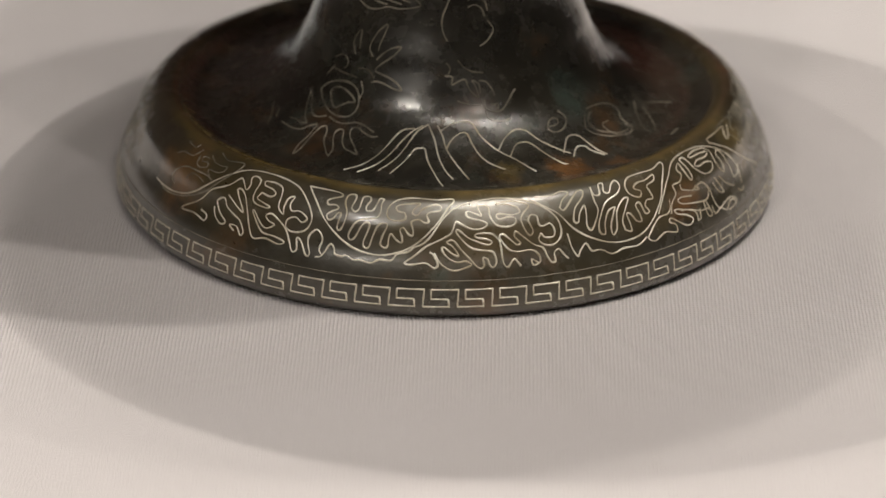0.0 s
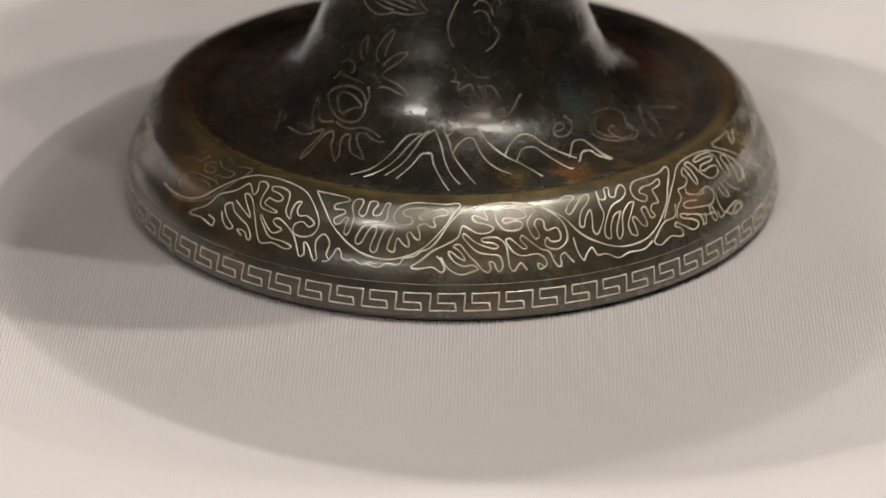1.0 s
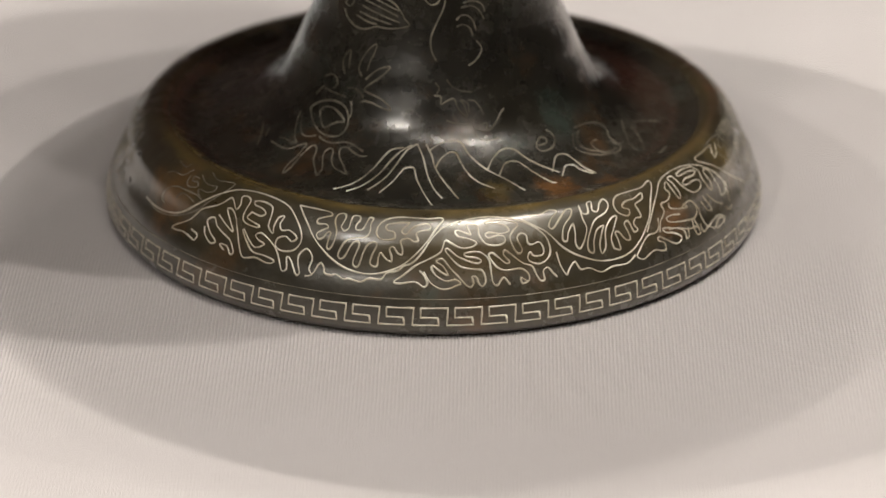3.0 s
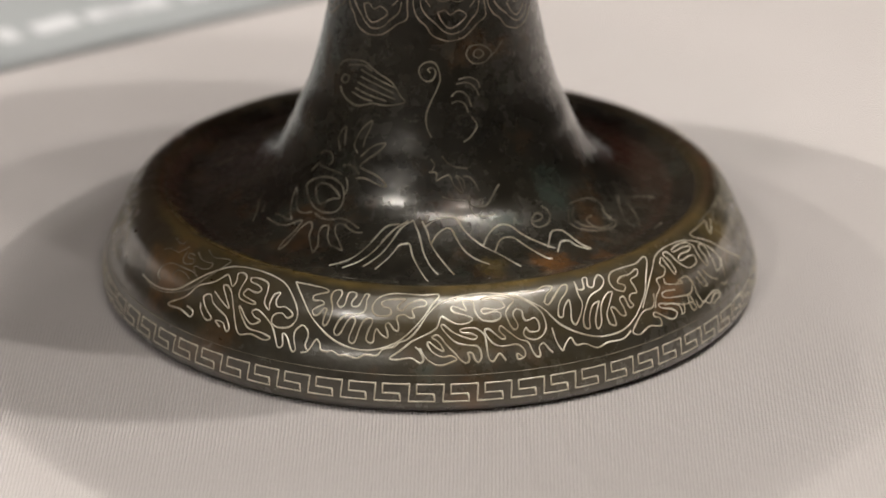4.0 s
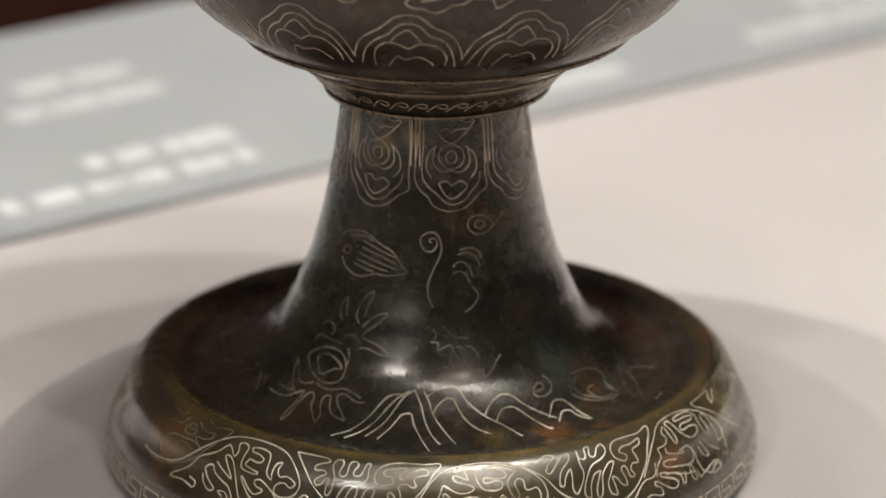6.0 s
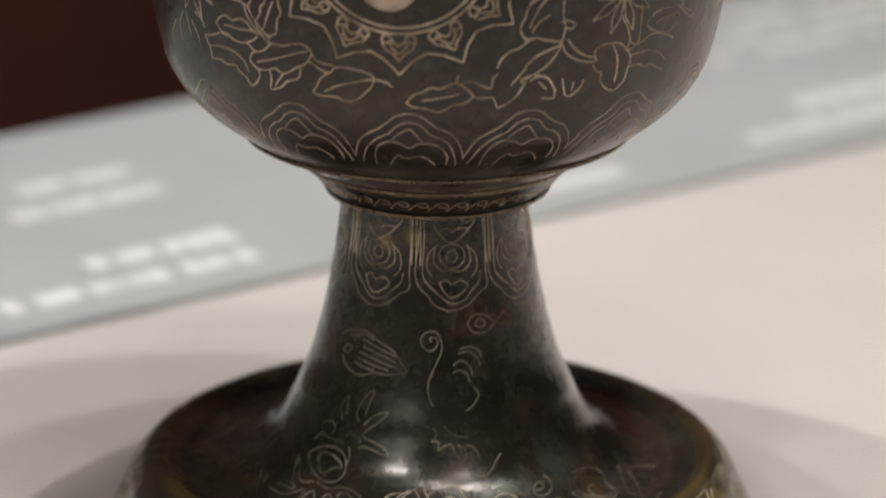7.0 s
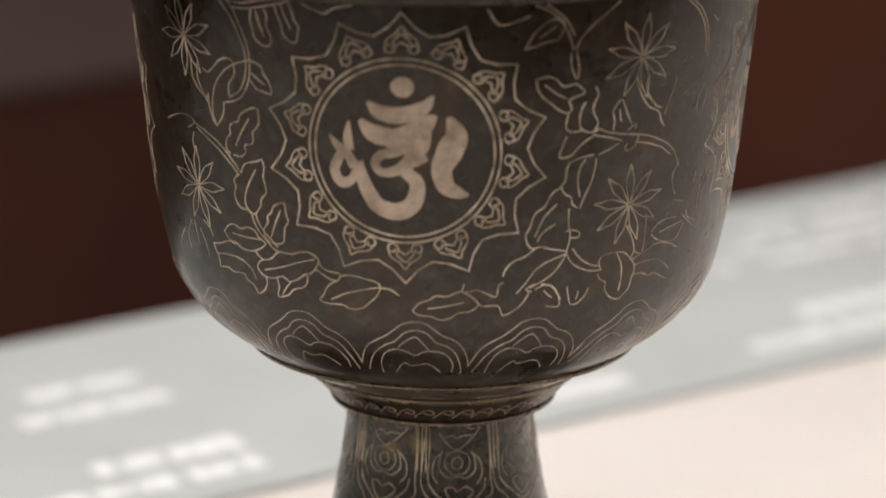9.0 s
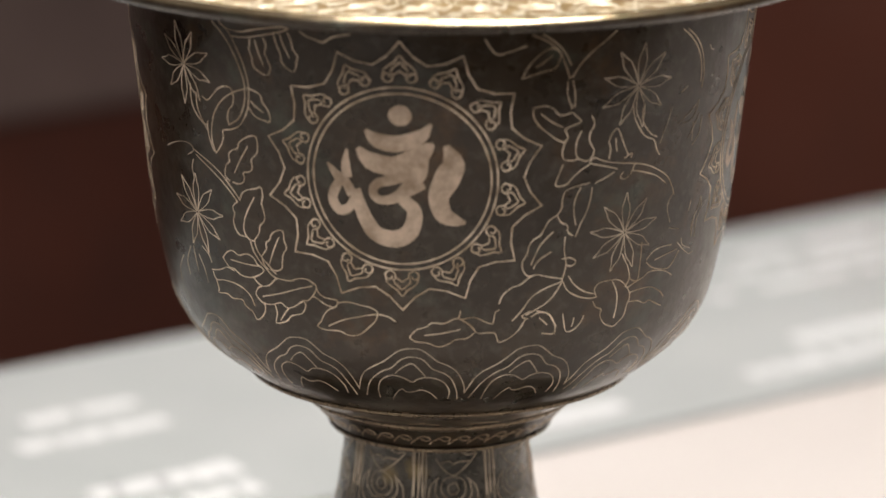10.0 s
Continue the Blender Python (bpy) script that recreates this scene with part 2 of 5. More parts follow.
class Turned:
    """A turned surface: its outline, and a way to lay lines on it by degrees round from the front and millimetres along the outline."""

    def __init__(self, outline):
        self.p = smooth_curve(outline, 8)
        self.s = np.concatenate([[0], np.cumsum(np.hypot(*np.diff(self.p, axis=0).T))]) * 1000

    def point(self, deg, mm, lift=0.0):
        r, z = np.interp(mm, self.s, self.p[:, 0]), np.interp(mm, self.s, self.p[:, 1])
        dr = np.interp(mm + 0.6, self.s, self.p[:, 0]) - np.interp(mm - 0.6, self.s, self.p[:, 0])
        dz = np.interp(mm + 0.6, self.s, self.p[:, 1]) - np.interp(mm - 0.6, self.s, self.p[:, 1])
        k = math.hypot(dr, dz) or 1
        r, z = r + lift * dz / k, z - lift * dr / k
        a = radians(deg)
        return (r * math.sin(a), -r * math.cos(a), z)

    def radius(self, mm):
        return float(np.interp(mm, self.s, self.p[:, 0]))

    def shell(self, n=160, extra=()):
        """Verts and faces of the turned form; extra: more (radius, height) of the hidden inner side."""
        rows = [tuple(q) for q in self.p] + list(extra)
        return turned_mesh(rows, n)

    def lines(self, strokes, origin, widths, lift=0.00012, n=4, sharp=False):
        """Inlaid wires: strokes of (degrees, mm) from the origin, as shallow raised ribbons. widths: mm, one for all or one list a stroke."""
        verts, faces = [], []
        for k, stroke in enumerate(strokes):
            w = widths[k] if isinstance(widths, (list, tuple)) else widths
            pts = [(d + origin[0], m + origin[1]) for d, m in stroke]
            ww = list(w) if isinstance(w, (list, tuple)) else [w * (1 + 0.22 * math.sin(2.3 * i + k) + 0.1 * math.sin(5.1 * i)) for i in range(len(pts))]
            c = np.array([(*p, q) for p, q in zip(pts, ww)]) if sharp else smooth_curve([(*p, q) for p, q in zip(pts, ww)], n)
            mm = np.array([(self.radius(s) * radians(d) * 1000, s) for d, s, _ in c])
            tan = np.gradient(mm, axis=0)
            if sharp:
                tan = tan / np.maximum(np.hypot(*tan.T), 1e-9)[:, None]
            tan = tan / np.maximum(np.hypot(*tan.T), 1e-9)[:, None]
            nor = np.stack([-tan[:, 1], tan[:, 0]], 1)
            base = len(verts)
            for (d, s, w1), nn in zip(c, nor):
                rr = self.radius(s) * 1000
                for side, up in ((-0.5, -0.00004), (-0.28, lift), (0.28, lift), (0.5, -0.00004)):
                    o = nn * side * w1
                    verts.append(self.point(d + math.degrees(o[0] / rr), s + o[1], up))
            for i in range(len(c) - 1):
                for j in range(3):
                    a = base + 4 * i + j
                    faces.append((a, a + 4, a + 5, a + 1))
        return verts, faces


def turned_mesh(rows, n=160):
    verts = [(r * math.sin(2 * math.pi * i / n), -r * math.cos(2 * math.pi * i / n), z) for r, z in rows for i in range(n)]
    faces = [(j * n + i, j * n + (i + 1) % n, (j + 1) * n + (i + 1) % n, (j + 1) * n + i) for j in range(len(rows) - 1) for i in range(n)]
    return verts, faces


# ---- the room and the plinth ----
TURN = 35.0  # the plinth's back edge runs askew to the view
AX = Matrix.Rotation(radians(TURN), 4, "Z")


def structure(name, sx, sy, sz, at, material, turn=True, bevel=0.0):
    ob = part(name, box(sx, sy, sz, bevel), material, None)
    ob.matrix_world = (AX if turn else Matrix()) @ Matrix.Translation(at)
    return tagged(ob, kind="structure")


# far walls, floor and ceiling that close the gallery
structure("floor", 8.4, 8.4, 0.1, (0, -1.4, -1.0), DARK_FLOOR)
structure("ceiling", 8.4, 8.4, 0.1, (0, -1.4, 5.05), ROOM_PAINT)
structure("wall_back", 8.2, 0.1, 6.0, (0, 1.15, 2.0), RED_WALL)
structure("wall_front", 8.2, 0.1, 6.0, (0, -5.5, 2.0), ROOM_PAINT)
structure("wall_side_1", 0.1, 6.6, 6.0, (-4.0, -2.2, 2.0), ROOM_PAINT)
structure("wall_side_2", 0.1, 6.6, 6.0, (4.0, -2.2, 2.0), ROOM_PAINT)
structure("wall_ledge", 1.75, 0.006, 0.6, (-0.125, 1.098, 0.22), GREY_WALL, bevel=0.004)

plinth = tagged(new("plinth"), "museum plinth covered with pale ribbed off-white cloth", "plinth")
plinth.matrix_world = AX @ Matrix.Translation((0.1, 0.4405 - 0.4925, 0))
part("body", box(2.19, 0.975, 0.940, 0.004), ROOM_PAINT, plinth).location = (0, 0, -0.474)
cover = part("cloth_cover", box(2.2, 0.985, 0.05, 0.003), CLOTH, plinth)
cover.location = (0, 0, -0.025)

# ---- the caption board lying on the cloth ----


def caption_board():
    top = tagged(new("caption_board"), "grey caption board with white printed text lying on the cloth", "caption board")
    top.matrix_world = AX @ Matrix.Translation((0.15, 0.331, 0.0002))
    board = part("board", box(1.30, 0.206, 0.0026, 0.0006), BOARD, top)
    board.location = (0, 0, 0.0013)
    rng = random.Random(5)
    glyph = {}

    def bar(u, v, size):
        key = (round(size, 4), rng.randrange(3))
        if key not in glyph:
            bm = box(size * (0.7 + 0.15 * key[1]), size * (1.1 - 0.12 * key[1]), 0.0006)
            glyph[key] = bpy.data.meshes.new("text_bar")
            bm.to_mesh(glyph[key])
            bm.free()
            glyph[key].materials.append(PRINT)
        o = new("text_bar", glyph[key])
        o.parent = top
        o.location = (u - 0.15, v - 0.331, 0.0029)

    def line(places, v, size):
        for u in places:
            bar(u, v + rng.uniform(-0.0006, 0.0006), size)

    def row(u0, u1, v, size, step, gaps=0.06):
        u = u0
        while u < u1:
            if rng.random() > gaps:
                bar(u, v, size)
            u += step

    line((0.046, 0.054, 0.066, 0.074, 0.088, 0.097), 0.277, 0.0135)
    line((-0.006, 0.009, 0.018, 0.032, 0.040, 0.045, 0.055, 0.070, 0.080, 0.093), 0.253, 0.0105)
    line((0.064, 0.071, 0.078, 0.090, 0.098, 0.106), 0.367, 0.0090)
    line((0.047, 0.053, 0.065, 0.070, 0.077, 0.088, 0.096, 0.104), 0.340, 0.0100)
    line((0.230, 0.238, 0.245, 0.255, 0.264), 0.254, 0.0115)
    row(0.341, 0.366, 0.256, 0.0105, 0.0118, 0.0)
    row(0.374, 0.520, 0.256, 0.0115, 0.0135, 0.1)
    row(0.390, 0.520, 0.283, 0.0125, 0.0140, 0.1)
    row(0.400, 0.520, 0.352, 0.0080, 0.0095, 0.2)
    row(0.425, 0.530, 0.372, 0.0080, 0.0095, 0.2)
    row(0.440, 0.540, 0.394, 0.0080, 0.0095, 0.2)

caption_board()

# ---- the incense burner ----
# strokes of the wire ornament: degrees round and millimetres up from each motif's own middle
CUP_LEAF = []
CUP_LEAF += [[(-15.1, 9.6), (-12.4, 4.5), (-10.2, 0.1), (-7.2, -4.1), (-4, -6.7), (0, -7.6), (3.9, -6), (6.8, -3), (9.8, 2.2), (11.6, 6.5), (12.8, 8.8), (12.3, 9.8), (10.2, 9.4), (7, 9.7), (4.4, 9.7), (2.3, 8.6), (1, 6.6), (0.7, 4.2), (1.5, 2.7), (2.9, 2.5), (4.1, 3.2), (3.9, 4.9), (2.7, 5.3), (2.3, 6.4), (3, 7.3), (5, 7.8), (6.7, 7.9), (5.6, 6.3), (5.3, 5), (6.2, 4.4), (7.2, 6.4), (9.2, 7.7), (10.4, 7.3), (10.3, 6), (8.7, 5.5), (7.9, 4.6), (8.3, 2.7), (7.6, 2.3), (6.5, 3.2), (5.2, 2.4), (5.6, 0.1), (5.5, -1.5), (4.8, -1.2)]]
CUP_LEAF += [[(4.8, -1.2), (3.9, 0.6), (3.3, -0.1), (3.7, -2), (3.7, -3.6), (2.7, -2.9), (1.8, -1.3), (1.4, -2.7), (1.3, -4.8), (0.8, -5.4), (0, -4.5), (0.3, -2), (1, 0.8), (0.5, 1.6), (-0.6, 0.8), (-1.4, -2.2), (-2, -5.6), (-2.8, -5.7), (-3, -4.1), (-2.1, 0.6), (-2.9, 1.3), (-3.7, -0.2), (-4.6, -3.3), (-5.4, -4.1), (-5.8, -2.7), (-4.8, 0.8), (-3.5, 2.1), (-1.2, 2.8), (-0.5, 4.4), (-0.5, 6.9), (-0.2, 8.5), (-0.9, 8.8), (-1.4, 6.8), (-1.9, 5), (-3, 4.7), (-3.2, 6), (-2.6, 7.8), (-2.9, 9), (-4, 8.8), (-4.3, 7.1), (-4.5, 4.8), (-5.2, 3.9)]]
CUP_LEAF += [[(-5.2, 3.9), (-5.9, 5.1), (-5.4, 7.8), (-5.8, 9.2), (-6.9, 8.8), (-7.3, 6.6), (-6.6, 3.4), (-6.8, 0.4), (-7.4, -1.7), (-8, -1.4), (-7.8, 1.1), (-7.6, 2.8), (-8.2, 3), (-8.9, 1.2), (-9.8, 0.7), (-10.2, 2), (-9.4, 3.2), (-8.3, 4.3), (-8.9, 5.2), (-10.4, 5), (-10.6, 6.3), (-9.3, 7.3), (-8.1, 8.1), (-8.8, 9.1), (-11.7, 9.5), (-15.1, 9.6)]]
CUP_LEAF += [[(-11.2, -10.5), (-10, -9.7), (-8.9, -6.2), (-8.1, -7.1), (-7.8, -8.7), (-6.7, -9.1), (-5.7, -8.7), (-4.4, -9.7), (-3.4, -9.4), (-1.4, -10), (0.1, -8.8), (2.1, -8.8), (3, -7), (4.9, -6.1), (5.9, -4.7), (7.3, -3.8), (8.8, -1.3), (10.8, 3.5), (12.8, 6.8)]]
ARCH_LEAF = []
ARCH_LEAF += [[(-9.2, 6.2), (-6.5, 8.1), (-3.3, 9.2), (-0.1, 9.5), (3.1, 8.6), (5.6, 7.1), (7.6, 5.4), (9.4, 2.6), (10.2, -0.2), (10.3, -3), (9.5, -4.9), (8.2, -5.8), (6.7, -5.1), (6.1, -3.7), (6.6, -2.2), (7.3, -3.4), (8.8, -3.4), (9.1, -1.6), (8.4, 0.4), (7, -0.1), (6.3, 0.7), (6.2, 2.8), (5.2, 3.5), (4.5, 2), (5.2, -1.1), (4.6, -2.3), (3.8, -0.8), (3.2, 2.5), (3.9, 4.4), (5, 6.4), (2.5, 8), (-0.2, 8), (-1, 7.2), (0.8, 7.3), (2.8, 6.2)]]
ARCH_LEAF += [[(2.8, 6.2), (3.2, 4.6), (1.6, 4), (-0.5, 4.6), (-1.2, 3.9), (-0.6, 3), (1, 3.5), (2.2, 3), (2.1, 1.4), (0.8, 0.7), (-1.2, 1.4), (-2.3, 4), (-2.4, 6.5), (-3.2, 7.4), (-4.3, 7.3), (-4.3, 6.3), (-3.8, 4.3), (-4.6, 4.7), (-6.1, 5.7), (-6.6, 5.1), (-6, 3.8), (-4.2, 3), (-2.9, 1.9), (-3.7, 0.7), (-5.7, 0.5), (-7.9, 2.5), (-8.5, 2.5), (-9.2, -0.5), (-10.7, -2.1), (-12.2, -3.3), (-13.7, -4.6), (-15.6, -7.3), (-17.2, -9.3), (-16, -9.7), (-13.6, -9.1), (-12.1, -10.5), (-11.5, -9.4), (-12.2, -7), (-12.9, -5.9)]]
ARCH_LEAF += [[(-12.2, -6.2), (-10.9, -9.4), (-8.8, -11.2), (-6.4, -10.1), (-5.9, -9.5), (-6.8, -8.5), (-8.3, -8.8), (-9.9, -7.4), (-10.8, -5.3), (-10.5, -4.5), (-9.2, -6.2), (-8, -7.1), (-8.9, -4.5), (-10, -3.2), (-8.9, -2.6), (-7.6, -5.2), (-6.3, -7.5), (-5.1, -9.9), (-4.2, -10.7), (-3.7, -9.6), (-3.9, -7.8), (-3.1, -8.1), (-2.8, -9.7), (-2.2, -10.6), (-1.6, -9), (-2.1, -6.2), (-3.9, -5.6), (-5.8, -4.8), (-7.3, -2.6), (-8.4, -0.2), (-7.9, 0.3), (-6.3, -1.9), (-4.3, -3.4), (-2.8, -4.1), (-2.2, -3.3), (-3.3, -2.4), (-4.8, -2), (-5, -1), (-2.8, -0.8), (-1.6, -1.7), (-0.8, -3.4), (-0.6, -5.9)]]
ARCH_LEAF += [[(-0.6, -5.9), (-0.4, -9.6), (0.3, -10.7), (1, -9.3), (1.6, -8.6), (2.5, -10.7)]]
ARCH_LEAF += [[(5.7, -10.5), (4.5, -9.1), (4.7, -10.8), (5.9, -10), (5.8, -8), (4.6, -6.5), (2.1, -6.6), (0.6, -5.6), (-0.5, -3.2), (-0.8, -1.8), (-0.1, -1.4), (1, -2.9), (2.1, -4.6), (2.8, -4.2), (1.8, -2.2), (2.1, -0.9), (3.3, -2.4), (5.2, -5.1), (6.7, -6.2), (7.3, -8.8), (7.9, -10.6), (8.6, -10.4), (8.6, -8), (9.5, -7.2), (10.3, -9), (10.9, -10.2)]]
LEFT_CUP = []
LEFT_CUP += [[(4.1, -6.3), (6.8, -7.3), (10.8, -6.7), (14.8, -4.4), (18.3, -1.2), (20.5, 2.4), (22.3, 5.6), (23.8, 8.9), (23.7, 10.8), (21.4, 10.3), (19.7, 9.6), (16.9, 11.2)]]
LEFT_CUP += [[(15.6, 8.8), (17.4, 7.4), (19.4, 7.3), (20.6, 7.6), (20.5, 6), (19, 4.9), (17, 4.8), (17, 3.8), (17.9, 2.8)]]
LEFT_CUP += [[(15.5, 7.7), (13.8, 7.4), (14.2, 6), (15.6, 6.4), (16, 5.1), (14.2, 4.1), (13, 4.9), (12.9, 7.2)]]
LEFT_CUP += [[(8.8, 5.8), (10.8, 6), (11.8, 7.5), (12.5, 9.1)]]
LEFT_CUP += [[(6.5, 4.3), (7.4, 5.3), (8.6, 6.2)]]
LEFT_CUP += [[(9.1, -4.1), (7.7, -3.2), (8.5, -0.1), (10.9, 2.3), (14.5, 2.8), (17, 2.9), (19, 2.1)]]
LEFT_CUP += [[(12.1, -0.7), (13.2, 1.4), (15.4, 1.5), (17, 0.6)]]
LEFT_CUP += [[(7.3, 9), (10, 8.5), (10.5, 10.2)]]
LEFT_ARCH = []
LEFT_ARCH += [[(-24.7, -6.2), (-21.6, -6.6), (-17, -6), (-12.9, -3.7), (-9, 1), (-6.4, 4.6), (-3.8, 7.5), (-1.1, 9.6), (2.7, 10.5), (6.8, 10.1), (10.4, 8.3), (12.9, 4.7), (14.4, 1), (14.3, -1.8), (13.1, -4), (11, -4.7), (9.7, -3.7), (9.9, -1.5), (11.4, -0.4), (12.7, -1.5), (13.6, -0.1), (12, 1.5), (10.4, 1.1), (9.8, 2.9), (10.2, 5.2), (9.1, 4.4), (8.7, 1.7), (8.8, -0.4), (7.6, 1.3), (7.5, 4.7), (7, 7.1), (5.1, 7.9), (3.2, 7.5), (3.4, 6.3), (5.1, 5.9), (6.2, 4.8), (5.4, 3.6), (3.3, 4)]]
LEFT_ARCH += [[(3.3, 4), (2.8, 2.1), (4.3, 1.3), (5.8, 0.7), (5.1, 0.1), (2.8, 0.4), (1.9, 1.7), (1.9, 4.3), (2.1, 7), (1, 8.1), (-0.1, 7.4), (0.3, 5), (-0.2, 3.4), (-1.5, 5.5), (-2.4, 6), (-3.8, 3.6), (-5.4, 1.9), (-7.9, -0.2), (-10.2, -4.5), (-13.6, -8.1), (-13.7, -9.3), (-10.9, -8.7), (-9.2, -9.1), (-7.6, -9.5), (-7.5, -7.7), (-9.2, -7)]]
LEFT_ARCH += [[(-6.3, -4.5), (-5.6, -6.8), (-3.9, -8.5), (-2.9, -7.5), (-4.7, -5.5), (-5.9, -2.6), (-4.3, -1), (-3.4, -3.1), (-1.3, -4.7), (0.2, -5.8), (1.5, -8.6), (1, -9.6), (-0.2, -7.6), (-1.8, -7.8), (-0.5, -9.1)]]
LEFT_ARCH += [[(-3.5, 0.2), (-1.1, -2.1), (0.4, -3.1), (-0.7, -0.2), (-2, 2.6), (-1, 3), (0.4, 1.1), (1.4, -2.7), (2.4, -6.5), (3.8, -9.3), (6.1, -8.4), (8.6, -9.1), (9.7, -8.7), (9.8, -7.9), (7.8, -7.2), (5.4, -7), (3.9, -5), (2.6, -2.2), (2.8, -1.6), (4.2, -4.1), (5.8, -5.6), (7.4, -4), (6.1, -3.3), (5.4, -2), (6.5, -1.1), (8, -2.2), (9.8, -4.5), (10.9, -7.5), (11.8, -10.2), (12.6, -9.4), (12.2, -6.2), (13.1, -6.8), (14.5, -10.5), (15.1, -9.8), (14.5, -7.2), (14.5, -4.7), (15.8, -2.7), (17, -4.9), (16.7, -8.2), (17.4, -9.7)]]
RIGHT_CUP = []
RIGHT_CUP += [[(-14.9, 7.8), (-12.5, 5.2), (-10.4, 2.8), (-7.9, -2.1), (-4.8, -5.6), (-0.6, -8.4), (4.2, -8.5), (7.8, -5.8), (10.6, -1.1), (12.6, 4), (14.9, 8.4), (14.9, 10.1), (12.2, 8.9), (8.9, 9.1), (5.9, 8.9), (4.4, 6.7), (4.7, 3.9), (6.5, 2.3), (7.2, 3.8), (6, 5.2), (7.1, 6.5), (9.2, 6.5), (11.4, 7.3), (11, 5.6), (9, 4.8), (9.1, 2.9), (9.2, 0.8), (7.9, 0.9), (7.2, -0.5), (7.9, -2.5), (6.9, -2.6), (6.1, 0.8), (5.1, 0.3), (5.7, -2.4), (5.8, -4.5), (4.8, -4.1), (3.8, -1.7), (2.9, -1.3), (3.3, -4), (3.3, -6.5), (2.1, -5.7)]]
RIGHT_CUP += [[(2.1, -5.7), (1.9, -2.6), (3.2, 1.1), (4, 3), (2.8, 3), (1, 0.2), (0.5, -4.6), (-0.5, -6.2), (-0.6, -3.4), (0.4, 0.4), (0.8, 1.5), (-0.7, 0.8), (-1.7, -2.2), (-2, -5.4), (-3, -4.5), (-2.7, -1), (-0.8, 3.4), (2, 5), (3.3, 7.1), (2.9, 9.2), (1.6, 8.1), (0.6, 6), (-0.4, 6.7), (0.1, 9.3), (-0.9, 9.1), (-1.4, 6.2), (-2.6, 6.4), (-2.7, 9), (-2.9, 4.9), (-2.7, 1.5), (-4.4, -3.4), (-5.3, -1.9), (-5.1, 1.4), (-5.1, 3.9), (-6.4, 1.7), (-6.9, -0.6), (-7.7, 0.1), (-7, 3.6), (-5, 6.4), (-4.5, 8.4), (-5.7, 8.4), (-7.3, 6.2), (-9.1, 3.6), (-9.9, 4.3)]]
RIGHT_CUP += [[(-9.9, 4.3), (-9, 6.6), (-7.4, 8.5), (-9, 9.4), (-10.9, 8.4), (-14.2, 8.7)]]
RIGHT_CUP += [[(-9.2, -3.2), (-8.7, -7.5), (-7.9, -10.1), (-7.3, -8.7), (-6, -6.9), (-5.2, -9.3), (-3.5, -9.5), (-1.4, -11.4), (0.9, -10.6), (3.9, -10.9), (6, -9.3)]]
RIGHT_ARCH = []
RIGHT_ARCH += [[(-16.2, -4.2), (-13.7, 1.5), (-11, 5.5), (-9.1, 8), (-6.9, 9.3), (-3.9, 9.7), (-0.6, 9.2), (2.4, 7.6), (5.1, 5), (7.2, 1.5), (9.2, -2.8), (9.4, -6.3), (8.8, -8.6)]]
RIGHT_ARCH += [[(5.2, 6.6), (8, 3.5), (10.5, -0), (14.4, -4.6), (18.3, -8.8)]]
RIGHT_ARCH += [[(-13.3, -5.5), (-12.5, -2.5), (-11.2, -0.5), (-11.3, 2.1), (-9.3, 2.3), (-8.1, 4), (-8.6, 5.8), (-7.4, 7.4), (-7.1, 5.4), (-6.7, 2.4), (-6.2, 1.2), (-5.7, 2.4), (-6, 5.7), (-6.5, 7.9), (-5.4, 8.3), (-4.7, 6.5), (-4.1, 4.1), (-2.6, 1.4), (-1, 0.5), (0.7, 0.9), (1.2, 2.8), (-0.4, 3.8), (-2.4, 3.7), (-3.6, 4.4), (-2.3, 5.5), (0.5, 5.1), (1.6, 6), (-0.4, 6.9), (-3.3, 7.1), (-3.7, 7.9), (-1.4, 8.4), (1.3, 7.7)]]
RIGHT_ARCH += [[(1.3, 7.7), (2.5, 5.5), (2.3, 2.7), (3, -0.4), (4.1, -2), (4.4, 0.1), (3.7, 3.2), (4.4, 4.7), (5.4, 3.7), (5.9, 0.5), (6.1, -0.6)]]
RIGHT_ARCH += [[(6.5, -1.1), (6.8, -3.7), (6.9, -5.5), (9, -5.1), (10, -3)]]
RIGHT_ARCH += [[(-7.1, -1.8), (-4.2, -0.7), (-2.7, -2.1), (-2.4, -4.4), (-3.7, -6.2), (-7, -5.3), (-10.3, -3.9), (-10.9, -2.4), (-9.6, -2.2), (-7.4, -3)]]
RIGHT_ARCH += [[(-9.5, 1.6), (-9.5, 0.1), (-7.8, -1.1), (-4.9, -2.2), (-6, -0.6)]]
RIGHT_ARCH += [[(-11.1, -5.7), (-8.9, -6.4), (-6, -8.3), (-4, -8.7), (-3.5, -10.7)]]
RIGHT_ARCH += [[(-2.7, -2.1), (-1.9, -4), (-1.8, -7.3), (-1.1, -10.4), (1, -9.9), (3.3, -9.6), (4.8, -11.4), (3.1, -12.4), (1.3, -12.6)]]
RIGHT_ARCH += [[(-0.5, -2.8), (0.6, -6.1), (2, -7), (1.6, -4.9), (0.4, -1.6)]]
RIGHT_ARCH += [[(1.9, -1.9), (3.7, -5.3), (6, -7.7)]]
RIGHT_ARCH += [[(4.3, 9), (6.3, 8.9), (9.6, 8.7), (12, 8.5), (10.5, 6.6), (10.4, 4.7), (12.3, 6), (13.9, 7.7)]]
RIGHT_ARCH += [[(4.3, 9), (4.3, 7.6), (5.7, 6.2)]]
RIGHT_ARCH += [[(6.5, -8.9), (7.5, -10.4), (8.8, -9.9)]]
RIGHT_ARCH += [[(8.9, -16.6), (11.4, -16.5), (12.8, -18.5)]]
